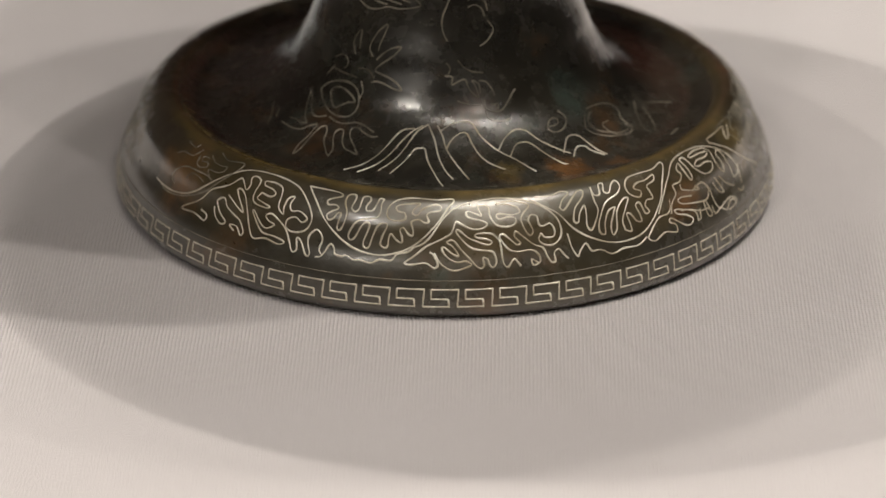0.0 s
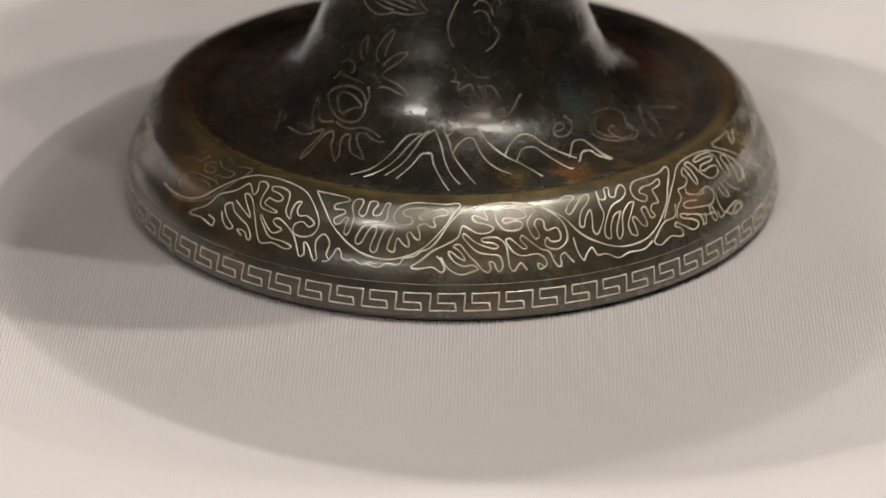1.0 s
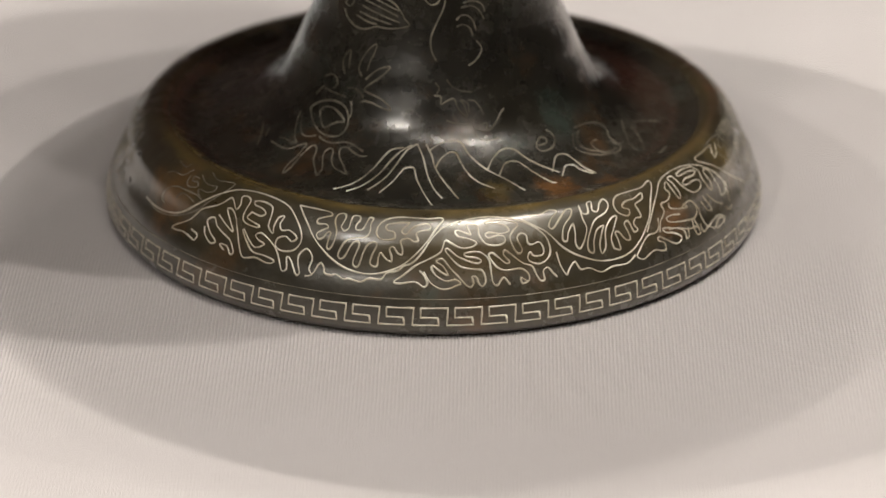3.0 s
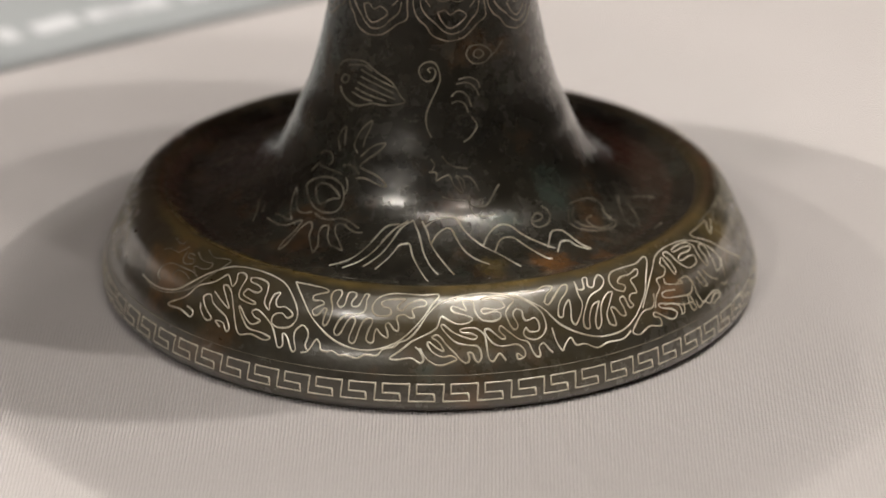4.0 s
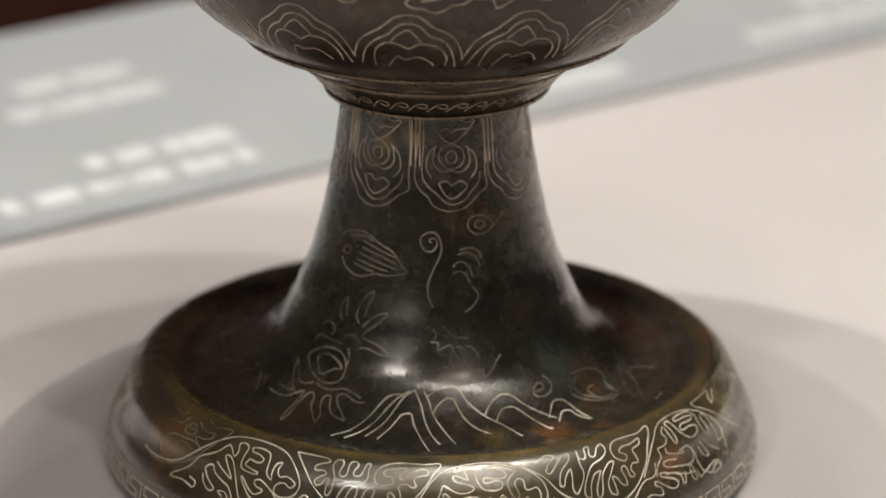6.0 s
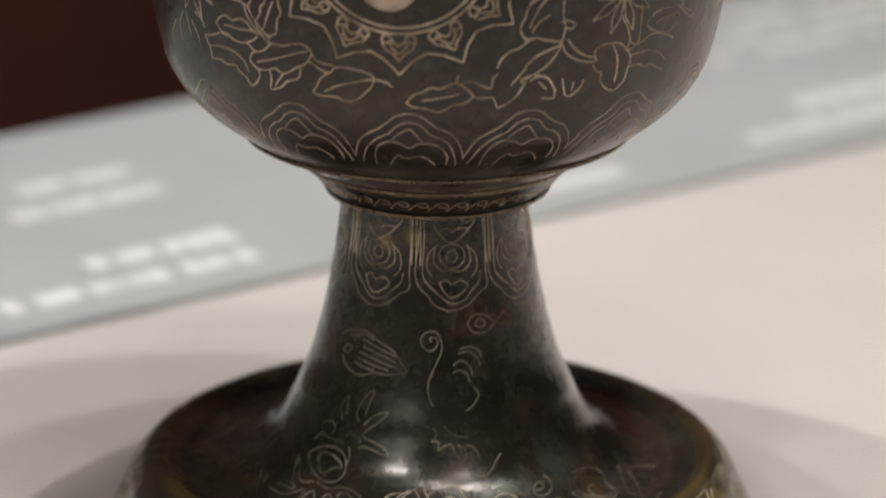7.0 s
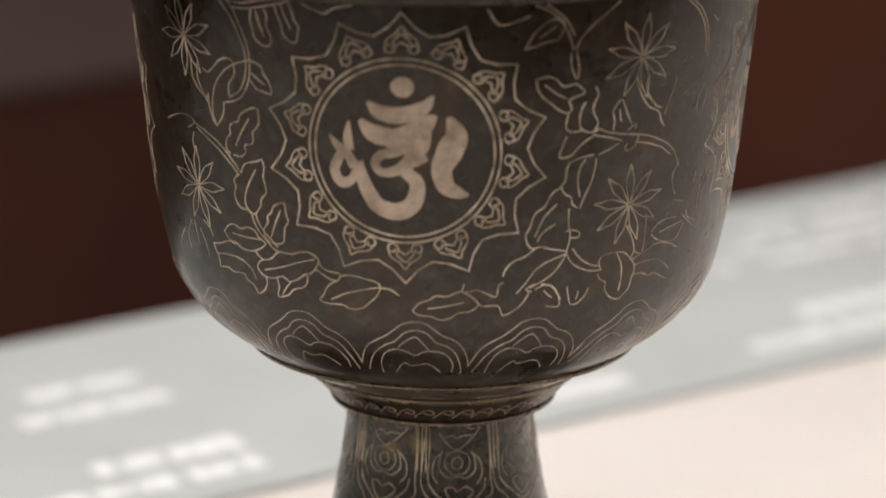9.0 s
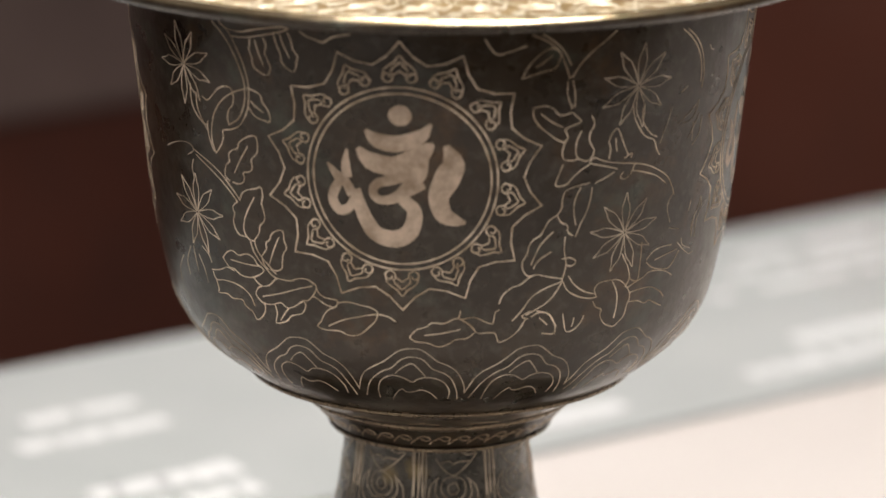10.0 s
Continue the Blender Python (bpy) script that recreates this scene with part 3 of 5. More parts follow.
RIGHT_ARCH += [[(-13.0, -1.4), (-13.3, -3.8), (-14.2, -5.1), (-16.0, -5.1), (-17.3, -6.2), (-18.5, -7.9), (-19.7, -9.9), (-18.5, -11.2), (-17.2, -10.5), (-15.7, -9.8), (-13.9, -10.8), (-13.1, -10.7), (-13.1, -8.7), (-14.2, -7.6), (-13.8, -6.6), (-12.6, -7.9), (-10.9, -10.1), (-9.5, -10.5), (-8.7, -9.2), (-9.9, -7.5), (-11.9, -6.2), (-12.4, -4.9), (-11.0, -5.3), (-8.2, -7.1), (-7.4, -8.5), (-7.6, -10.5)]]
RIGHT_ARCH += [[(-7.9, -10.4), (-6.8, -10.2), (-6.2, -7.5)]]
RIGHT_ARCH += [[(-4.5, -5.8), (-4.8, -9.1), (-4.6, -10.8), (-3.7, -11.0), (-3.6, -9.0), (-4.1, -6.0)]]
RIGHT_ARCH += [[(-2.9, -8.5), (-2.7, -11.2), (-0.8, -10.6), (0.8, -12.1), (2.6, -10.5), (4.1, -10.9), (4.1, -12.6)]]
MOUNTAINS = []
MOUNTAINS += [[(-25.5, -6.1), (-21.7, -2.1), (-18.9, 3.9), (-16.4, 10.1), (-14.3, 12.8), (-10.8, 13.7)]]
MOUNTAINS += [[(-22.1, -6.1), (-18.7, -1.9), (-16.3, 3.2), (-14.2, 8.4), (-11.5, 12.4), (-8.2, 14.8)]]
MOUNTAINS += [[(-17.3, -4.2), (-14.3, 1.6), (-11.7, 8.6), (-9.7, 12.8), (-6.4, 15.3)]]
MOUNTAINS += [[(-14.2, -4.9), (-11.8, 0.7), (-9.6, 6.3), (-7.2, 6.9)]]
MOUNTAINS += [[(-9.6, 6.3), (-6.9, 7), (-5.6, 2.6), (-3.3, -3.6), (-1, -9.9)]]
MOUNTAINS += [[(-6.3, 14.9), (-4.1, 10.1), (-2.6, 3.9), (-0.6, -2.2), (1.3, -6.1)]]
MOUNTAINS += [[(-3.5, 15), (-1.6, 11.2), (-0.6, 7.2), (2.4, 0.3), (5.1, -6.3)]]
MOUNTAINS += [[(-0.6, 6.8), (1, 10.2), (3.8, 12.5), (5.9, 12.1), (7, 9), (8.8, 4.2), (11.3, 0.3), (14.4, -2.7)]]
MOUNTAINS += [[(-2.5, 13.1), (0.2, 15.1), (4, 16.3), (7.7, 15.8), (9.9, 11.4), (12.7, 7.5), (14.6, 5.1), (18.3, 0.9), (21.7, -5.3)]]
MOUNTAINS += [[(14.4, 5.6), (17.1, 9.5), (21.1, 12.1), (24.7, 11.3), (27, 7.9), (30.4, 3.5), (33.5, -0.6)]]
MOUNTAINS += [[(16.9, 2.5), (19.9, 6.9), (23.1, 7.4), (24.9, 5.9), (26.9, 1.8), (29.3, -3.7), (30.5, -4.5)]]
MOUNTAINS += [[(31.6, 0.1), (36.2, 5.7), (39.6, 5.5), (40.6, 2.7), (41, -1.9), (42.1, -5.3)]]
MOUNTAINS += [[(33.2, -2.5), (36.5, 1.2), (39, 0.6), (39.3, -1.6), (41.4, -5.2)]]
STEM_FLOWERS = []
STEM_FLOWERS += [[(-51.3, 19.2), (-47.7, 16.3), (-42.8, 14), (-38.6, 13.1), (-34.9, 13.7), (-33.2, 15.4), (-32.8, 18.1), (-34, 21.1), (-36.4, 23.1), (-40.9, 23.9), (-46.2, 22.9), (-49.7, 21.1), (-51.3, 19.2)]]
STEM_FLOWERS += [[(-46.4, 19.6), (-45.1, 21.2), (-41.1, 21.7), (-37, 20.5), (-34.6, 18.8), (-37.2, 18.1), (-39.3, 16.7), (-41.3, 15.3), (-44.3, 17.3), (-46.4, 19.6)]]
STEM_FLOWERS += [[(-34.4, 25.1), (-32.8, 22.5), (-33.1, 20.2)]]
STEM_FLOWERS += [[(-55, 17.1), (-53.5, 14.3), (-51, 11.2), (-48.7, 8.8), (-46.7, 7.7), (-48.5, 6.9), (-51.4, 7.1), (-53.6, 6.6)]]
STEM_FLOWERS += [[(-53.6, 16.5), (-50.4, 13.3), (-47.3, 10.9), (-44.6, 10.8), (-42, 12.1)]]
STEM_FLOWERS += [[(-54.9, 4.2), (-50.4, 3.9), (-47.2, 4.4), (-45.9, 5.5), (-44.8, 7), (-43, 8.4), (-42.5, 5.7), (-42.3, 2.4), (-42.1, -1.2), (-40.9, -5.1), (-40.6, -1.9), (-41.3, 2.9), (-41.3, 6.9), (-40, 8.8), (-38.2, 7.3), (-37, 4.1), (-34.6, 1.1), (-32, -2.1)]]
STEM_FLOWERS += [[(-32, -2.1), (-32.3, 1.2), (-34.4, 5), (-35.3, 7.6), (-34.6, 9.1), (-33, 8.9), (-31.8, 5.9), (-29.5, 3), (-26.9, 2), (-25, 1.5), (-27.5, 4.8), (-30, 7.5), (-31, 10.1), (-29, 11), (-26.5, 9.9), (-23.8, 9), (-21.6, 9.4)]]
STEM_FLOWERS += [[(-40.7, 12.1), (-37.7, 11.2), (-34.4, 11.3), (-30.9, 12.6), (-27.6, 12.3), (-25.2, 11.4), (-23.3, 10.5)]]
STEM_FLOWERS += [[(-30.2, 32.3), (-27.4, 34.7), (-24, 36.5), (-20.3, 37.2), (-21.7, 35.4), (-24.5, 33.4), (-27.8, 31.3), (-29.8, 29.3), (-27, 28.5), (-23.1, 27.8), (-19.8, 26.5), (-17.7, 24.7), (-21.3, 25), (-25, 25.9), (-28.2, 26.1), (-30.4, 25.5)]]
STEM_FLOWERS += [[(-1.5, 29.8), (1.4, 29.5), (1.3, 27.2), (3.5, 28.1), (6.4, 28.7), (7.7, 26), (9.7, 24), (11.1, 23.5), (10.1, 26.8), (9, 28.3), (11.5, 27.2), (11.8, 24.5)]]
STEM_FLOWERS += [[(11.6, 28.2), (14.4, 27.7), (16.3, 25.5), (17.1, 23.4)]]
STEM_FLOWERS += [[(13, 22.4), (13.3, 19.9), (15.8, 18.8), (18.7, 18.9), (21.3, 20.8), (23.6, 23.1), (25.4, 24.5)]]
STEM_FLOWERS += [[(13.2, 19.4), (13.8, 16.9), (15.9, 15.9), (19, 15.6), (21.1, 16.1)]]
STEM_FLOWERS += [[(16.2, 20.8), (17.9, 21), (17.5, 19.3)]]
STEM_FLOWERS += [[(32.8, 11), (34.5, 10.9), (36.5, 11.3), (37, 12.6), (35.7, 13.4), (33.8, 12.6), (32.3, 10.7), (33, 9), (35.2, 8.6), (38, 9.5), (40, 11.6), (40.1, 13.7), (38.9, 15.3)]]
STEM_FAINT = []
STEM_FAINT += [[(-40.6, 32.3), (-43, 35.3), (-42.5, 38), (-40.7, 39.6), (-39.9, 36.8), (-39.1, 34.3)]]
STEM_FAINT += [[(-32.2, 32.9), (-34.4, 35.1), (-33.5, 38.6), (-31.1, 41.5), (-28.1, 43.1), (-28.5, 40.7), (-29.8, 37.8), (-30.2, 34.9)]]
STEM_FAINT += [[(-37.5, 28.6), (-34.9, 29), (-32.1, 28.6), (-29.5, 27)]]
STEM_FAINT += [[(-50.6, 29.4), (-48, 30.8), (-44.6, 30.7), (-42.9, 28.7), (-44.2, 27.2)]]
STEM_FAINT += [[(-48.4, 26.3), (-43.5, 26.1), (-39.1, 26), (-36.8, 25.8)]]
STEM_FAINT += [[(-51.7, 23.7), (-50.5, 25.4), (-48.9, 27.1)]]
STEM_FAINT += [[(3.3, 22.5), (7.3, 21.4), (12, 21.1)]]
STEM_FAINT += [[(-0.9, 33.6), (0.7, 32), (-0.2, 30.3)]]
STEM_FAINT += [[(3.7, 34.4), (5.9, 32.4), (9.2, 31), (13.7, 30.4)]]
STEM_FAINT += [[(47.6, 11), (44.6, 7.4), (44.7, 4.9), (46.3, 2.8), (48.8, 0.7), (52.1, -0.8), (55.2, -1.4), (57.9, 0.1), (57.1, 2.4)]]
STEM_FAINT += [[(50.4, 11.1), (46.7, 8.3), (46.9, 5.2), (48.8, 2.9), (51.3, 1.4)]]
STEM_FAINT += [[(53.6, 6), (50.5, 5.7), (50.1, 3.1), (51.1, 0.6), (55.7, -0)]]
STEM_FAINT += [[(49.7, 12.5), (54.1, 12.4), (59.1, 11), (61.6, 8), (58.5, 4.6), (58.2, 1.7)]]
STEM_FAINT += [[(70.7, 5.9), (65.7, 2.9), (60.4, -1.9), (59.8, -5.3)]]
STEM_FAINT += [[(70.3, 2.8), (66.4, -1.6), (61, -6.5)]]
STEM_FAINT += [[(71.8, 3.3), (75.8, 0.7), (79.1, -4)]]
STEM_FAINT += [[(61.7, -10.7), (63.9, -10.5), (66.1, -10.5)]]
STEM_FAINT += [[(-57.1, 0.5), (-60.8, 4.5), (-65.2, 7.6)]]
STEM_FAINT += [[(-58.4, 4.5), (-59.6, 6.1), (-60.7, 7.4)]]
STEM_SPRAYS = []
STEM_SPRAYS += [[(-53.2, 6.3), (-51.1, 7.9), (-45.2, 9.3), (-37.6, 9.8), (-32.7, 8.7), (-27.8, 7.2), (-22.6, 6), (-18.8, 4.3), (-15.6, 1.5), (-13.2, -0.1), (-18, -1.2), (-23.6, -1.8), (-29.5, -1.8), (-33, -2.7), (-37.9, -3.5), (-43, -2.9), (-47.5, -1.4), (-50.2, 0.7)]]
STEM_SPRAYS += [[(-38.6, 7.3), (-28.1, 5.5), (-18.7, 3.8)]]
STEM_SPRAYS += [[(-38, 5.2), (-27.7, 3.8), (-19, 2.1)]]
STEM_SPRAYS += [[(-39.2, 3.3), (-27.9, 1.8), (-18.2, 0.4)]]
STEM_SPRAYS += [[(-40.4, 1.4), (-31.6, 0.4), (-22.4, -0.4)]]
STEM_SPRAYS += [[(-41.6, 0), (-34.4, -1), (-29.7, -1.1)]]
STEM_SPRAYS += [[(-48.6, 4.4), (-50.2, 2.4), (-46.7, 2), (-45.1, 4), (-48.6, 4.4)]]
STEM_SPRAYS += [[(-46.5, 7.4), (-37.3, 8.7), (-31.8, 7.6)]]
STEM_SPRAYS += [[(-1.4, 8.9), (-2.6, 9.9), (0.3, 10.2), (1.4, 8.6), (-0.6, 6.6), (-4.2, 6.5), (-6.8, 8.5), (-6.6, 10.5), (-3.5, 11.9), (0.3, 11.9), (2.6, 10.2), (3.6, 7.2), (2.2, 4.4), (0.2, 1.9), (-1.9, -1.1), (-3.1, -3.9), (-2.6, -7.3), (-0.6, -10.1)]]
STEM_SPRAYS += [[(12.6, 6.6), (17.9, 7), (22.2, 5.6), (23.3, 3.4)]]
STEM_SPRAYS += [[(11.4, 5.3), (17.1, 5.5), (21, 3.5), (22.3, 1.3)]]
STEM_SPRAYS += [[(8.9, 1.7), (11.2, 3), (14.5, 2.8), (17.1, 1), (18.1, -1.8)]]
STEM_SPRAYS += [[(8.8, -0.3), (12, 0.3), (15.2, -0.9), (16.5, -3.3)]]
STEM_SPRAYS += [[(17.7, -4.6), (20, -7.3), (16.7, -10.4), (13.2, -11.8)]]
STEM_SPRAYS += [[(17.3, 13.9), (19.7, 15.9), (25.6, 16.1), (30.3, 14.5), (31.6, 12.7), (27.9, 10.9), (22.1, 10.7), (18.6, 12.1), (17.3, 13.9)]]
STEM_SPRAYS += [[(21.2, 13.1), (22.7, 14.7), (25.9, 14.4), (27, 13), (24.2, 12.2), (21.2, 13.1)]]
STEM_SPRAYS += [[(30.8, 11.9), (35.5, 13.9), (39.9, 16)]]
PENDANT = []
PENDANT += [[(-20.1, 17.1), (-20.9, 8.6), (-22.5, -0.7), (-19.7, -5.1), (-15, -7.4), (-11.6, -10.1), (-5.8, -11.6), (-1.3, -11.9), (5, -11.2), (9.7, -9.5), (14.1, -7.4), (19.4, -5.5), (19.1, -1.1), (19.6, 7.4), (18.7, 16)]]
PENDANT += [[(-18, 16.8), (-17.5, 8.7), (-18.3, -0.6), (-15, -4.1), (-10.3, -6.4), (-5.7, -8.8), (-1.1, -9.9), (5.2, -9), (9.4, -6.6), (14.2, -4.1), (15.8, -0.8)]]
PENDANT += [[(-1.1, 8.1), (-6.9, 7), (-8.6, 4), (-5.4, 1.5), (-1.5, 0.7), (3.5, 1.3), (6.4, 3.6), (4.9, 6.7), (-1.1, 8.1)]]
PENDANT += [[(-1.2, 6.1), (-4.3, 5), (-3.7, 3.1), (-0.4, 2.5), (2, 3.8), (0.8, 5.7), (-1.2, 6.1)]]
PENDANT += [[(-9.5, 7.9), (-14.5, 5.4), (-15.8, 1.1), (-12.8, -1.7)]]
PENDANT += [[(7.4, 7.4), (12.9, 4.5), (13.8, 0.2), (10, -2.4)]]
PENDANT += [[(-11.9, 13.5), (-6.8, 10.1), (-1.1, 8.4), (5.1, 10.1), (13.9, 14.6), (7.9, 14.3), (2, 16.1)]]
PENDANT += [[(-8.5, 12.1), (-3.4, 12.7), (-1, 11.6), (2.1, 12.4), (9.2, 12.4)]]
PENDANT += [[(-8.7, -3.4), (-4.5, -2.8), (-1.4, -4.2), (3.2, -3), (7.7, -4.6), (3.8, -6.8), (-1.7, -8.2), (-5.9, -6.4), (-8.7, -3.4)]]
PENDANT += [[(-10.9, 7.4), (-11.9, 2.9), (-7, 0), (-1.5, 0.2), (4.4, -0.4), (9.8, 2.2), (8.8, 6.8)]]
LOTUS = []
LOTUS += [[(-13.9, -9.2), (-12.4, -3), (-11.1, 0.1), (-9.3, 2.2), (-7.1, 4.3), (-5.3, 6.5), (-3.5, 8.6), (-1, 9.4), (1, 9), (2.6, 7.3), (4.3, 5.1), (6.6, 3.4), (8.4, 0.6), (9.7, -3.8), (10.2, -8.4)]]
LOTUS += [[(-12.7, -12.5), (-10.9, -5.3), (-9.4, -2), (-7.4, 0.6), (-5.3, 2.3), (-3.6, 5.1), (-1.9, 6.4), (-0.2, 6.5), (1.5, 5.4), (3.2, 2.2), (5.5, 0.6), (7.3, -2.5), (8.4, -8.3), (8.7, -13.1)]]
LOTUS += [[(-9.6, -13.6), (-9.2, -8.1), (-8.1, -3.5), (-6.3, -1.3), (-4.8, -0.9), (-3.1, -1.7), (-1.3, -3.4), (0.2, -1.9), (2, -1.3), (4.3, -2), (5.9, -4.2), (6.8, -8.2), (6.5, -12.6)]]
LOTUS += [[(-4.7, 0), (-3.1, 2.5), (-1.1, 4.2), (0.3, 2.1), (1.6, -0.9)]]
LOTUS += [[(-6.5, -14.1), (-5.3, -10.1), (-3.8, -7.2), (-2.9, -8.7), (-1.4, -8.6), (0.6, -7.4), (2.4, -9), (3.9, -12.6)]]
RIGHT_VINE = []
RIGHT_VINE += [[(21.4, 40.8), (24, 38.9), (26.4, 35.5), (27.7, 31.2), (28.5, 27.5)]]
RIGHT_VINE += [[(23.2, 40.9), (24.9, 39.2), (27.2, 35.7), (28.6, 31.5)]]
RIGHT_VINE += [[(37.2, 40), (35, 37.5), (32.9, 35.2), (31.4, 33.2), (29.9, 30.5), (28.9, 27.8)]]
RIGHT_VINE += [[(28.1, 26.8), (28.3, 22.7), (29.3, 18.9)]]
RIGHT_VINE += [[(29.1, 27.1), (29.7, 22.5), (29.7, 19.2)]]
RIGHT_VINE += [[(33.4, 2.4), (34.5, 3.5), (36.3, 2.3), (38.8, 1.3), (43.4, -0), (46.2, -1.1), (49.2, -3.2), (52.2, -6.1), (53.9, -9.6), (54.8, -12.4)]]
RIGHT_VINE += [[(42.9, -1.9), (46.3, -3.4), (49.4, -5.3), (52, -8.2)]]
RIGHT_VINE += [[(43.6, -0.1), (43.2, -1.3), (42.6, -3.2)]]
RIGHT_VINE += [[(29.5, -19), (29.5, -23.2), (30.1, -27.5), (29.7, -30.9), (29.3, -33.4), (28, -36.7), (26.4, -39.1), (24.2, -40.9), (22.6, -42.1)]]
RIGHT_VINE += [[(29.7, -32.6), (30.8, -35.5), (32.8, -37.6), (35.4, -39), (37.6, -39.1)]]
RIGHT_VINE += [[(30.8, -31.1), (32.2, -34), (34.6, -36.7), (37.2, -38)]]
RIGHT_VINE += [[(52.5, 37.2), (55.4, 33.7), (57.7, 29.3), (59, 24), (59.2, 19.8)]]
RIGHT_VINE += [[(54, 36.8), (56.8, 33.3), (58.8, 28.7), (59.9, 22.9), (59.8, 17.9)]]
RIGHT_VINE += [[(42.5, -26.8), (43.2, -28.7), (44.4, -31.6), (45.1, -35.2), (44.2, -37.7)]]
RIGHT_VINE += [[(47.2, -24.6), (47.4, -29.8), (47.4, -35.9), (46.4, -36.3), (45.1, -35.2)]]
RIGHT_VINE += [[(41.8, 17.8), (42.3, 14.3), (43.6, 10.7), (45.4, 7.5), (47.6, 5.9), (48.6, 2.8), (49.5, 0.9)]]
RIGHT_VINE += [[(44.6, 17.1), (44.2, 14.7), (44.8, 11.3), (46.8, 7.8), (48.3, 6.7)]]
RIGHT_LEAVES = []
RIGHT_LEAVES += [[(19.7, 28.5), (21.1, 32.4), (23, 35.4), (25, 36.8), (26.6, 35), (25.7, 31.1), (23.2, 30.1), (19.7, 28.5)]]
RIGHT_LEAVES += [[(22.1, 31.5), (23.6, 32.9), (25.1, 34.7)]]
RIGHT_LEAVES += [[(13.2, 40.3), (15.2, 35.9), (18.1, 36.6), (20.5, 38)]]
RIGHT_LEAVES += [[(22, 19.8), (24, 20.3), (25.6, 19.4), (26.9, 17.3), (28.3, 17.3), (29.3, 17.6), (30.5, 16.1), (31.1, 14.7), (29.5, 13.8), (28.2, 12.8), (28.8, 10.6), (28.1, 9.2), (26.4, 10.4), (24.8, 12.5), (23.4, 14.3), (22.2, 17.2), (22, 19.8)]]
RIGHT_LEAVES += [[(23.5, 18), (25.7, 15.3), (27.7, 13.6)]]
RIGHT_LEAVES += [[(28.4, 9.8), (27.9, 6.3), (28.3, 4.1), (30, 3.5), (31.1, 3.8), (32.8, 2.8), (33.9, 4), (34.1, 6.1), (33.1, 8.8), (33.2, 11.2), (33.9, 13.6), (33.2, 16.2)]]
RIGHT_LEAVES += [[(31.4, 12), (30.6, 9.2), (30.5, 5.9), (31.1, 3.8)]]
RIGHT_LEAVES += [[(37.5, 2.6), (37.7, 5.4), (37.2, 8), (37.9, 10.3), (38.8, 11.3), (39.6, 9.5), (40.3, 7), (41.1, 4.7), (41.6, 2.9), (40.9, 1.9)]]
RIGHT_LEAVES += [[(38.6, 8.5), (38.8, 6.6), (39.1, 4.6)]]
RIGHT_LEAVES += [[(41.6, 2.9), (42.6, 3.2), (42.4, 1.9)]]
RIGHT_LEAVES += [[(33.4, 2.1), (37, 0.5), (39.6, -0.8)]]
RIGHT_LEAVES += [[(33.5, 1.7), (31.8, 0.4), (30.2, -1.7), (29, -3.5), (27, -3.5), (27.4, -0.6), (28.2, 2.6)]]
RIGHT_LEAVES += [[(40.9, -2), (40.4, -3.5), (41.3, -4.2), (42.3, -3.5)]]
RIGHT_LEAVES += [[(34.9, -4), (37.2, -2.8), (39, -1.5)]]
RIGHT_LEAVES += [[(33.7, -3.8), (31.5, -4.2), (29.3, -5.2), (28.5, -7.4), (28.4, -10.4), (27.7, -12.3), (28.5, -14.6), (29.7, -15.6), (30, -17.7), (31, -18.9)]]
RIGHT_LEAVES += [[(32.1, -4.7), (31.1, -7.8), (30.9, -11.6), (31.5, -15.9)]]
RIGHT_LEAVES += [[(34.4, -5.1), (34.2, -8.4), (33.6, -12.1), (32.6, -15.3), (31.6, -19.3)]]
RIGHT_LEAVES += [[(27.7, -12.3), (26.1, -13.7), (25.3, -15.8), (24.5, -17.9), (23.2, -19.1), (22.4, -21), (22.1, -23.3), (21.3, -25.5), (21.5, -28), (22.5, -29.9), (24.2, -29.7)]]
RIGHT_LEAVES += [[(27, -17.2), (24.9, -20.3), (23.9, -23.2), (23, -26.5)]]
RIGHT_LEAVES += [[(26.9, -23.1), (25.1, -24.7), (24, -26.3), (23.6, -27.9)]]
RIGHT_LEAVES += [[(29.1, -25.7), (30.8, -25.6), (32.1, -26.9), (31.3, -28.1), (29.8, -27.5)]]
RIGHT_LEAVES += [[(29.4, -31.7), (26.5, -30.7), (24.2, -29.7), (22.6, -30.7), (21.3, -32.3), (19.4, -33.3), (17.8, -35.5), (17.2, -38)]]
RIGHT_LEAVES += [[(29.5, -32.6), (25.6, -34.6), (23.4, -36.9), (21.9, -40.3), (20, -43.6)]]
RIGHT_LEAVES += [[(23.7, -42.8), (25.4, -41.6), (27.2, -42.4), (28.5, -44.8), (29.3, -46.7)]]
RIGHT_LEAVES += [[(37.6, -39.1), (36.9, -36.7), (37.6, -34.9), (39.5, -34.5), (42.2, -34.8), (44.1, -36.7), (45.6, -39.4), (45.9, -41.6), (45.5, -43.7), (45.2, -46.8), (44, -48.6), (42.7, -49.7), (40.4, -48.2), (39, -45.2), (39.1, -43.4), (37.7, -42.2), (36.8, -40.2)]]
RIGHT_LEAVES += [[(40.9, -35), (42.4, -38.9), (42.8, -43.5), (42.6, -47)]]
RIGHT_LEAVES += [[(44.7, -38.1), (46.8, -36.9), (48.9, -35.8), (50.3, -34.7), (52.8, -34.9), (55.6, -36.2), (57.8, -38)]]
RIGHT_LEAVES += [[(45.7, -39.8), (48.6, -39.4), (51.9, -39.9), (54.9, -42.3), (56.3, -44.2)]]
RIGHT_LEAVES += [[(45.8, -42.7), (48.4, -43.1), (50.2, -44.4), (51.8, -44), (53.8, -45.5), (56, -47.1)]]
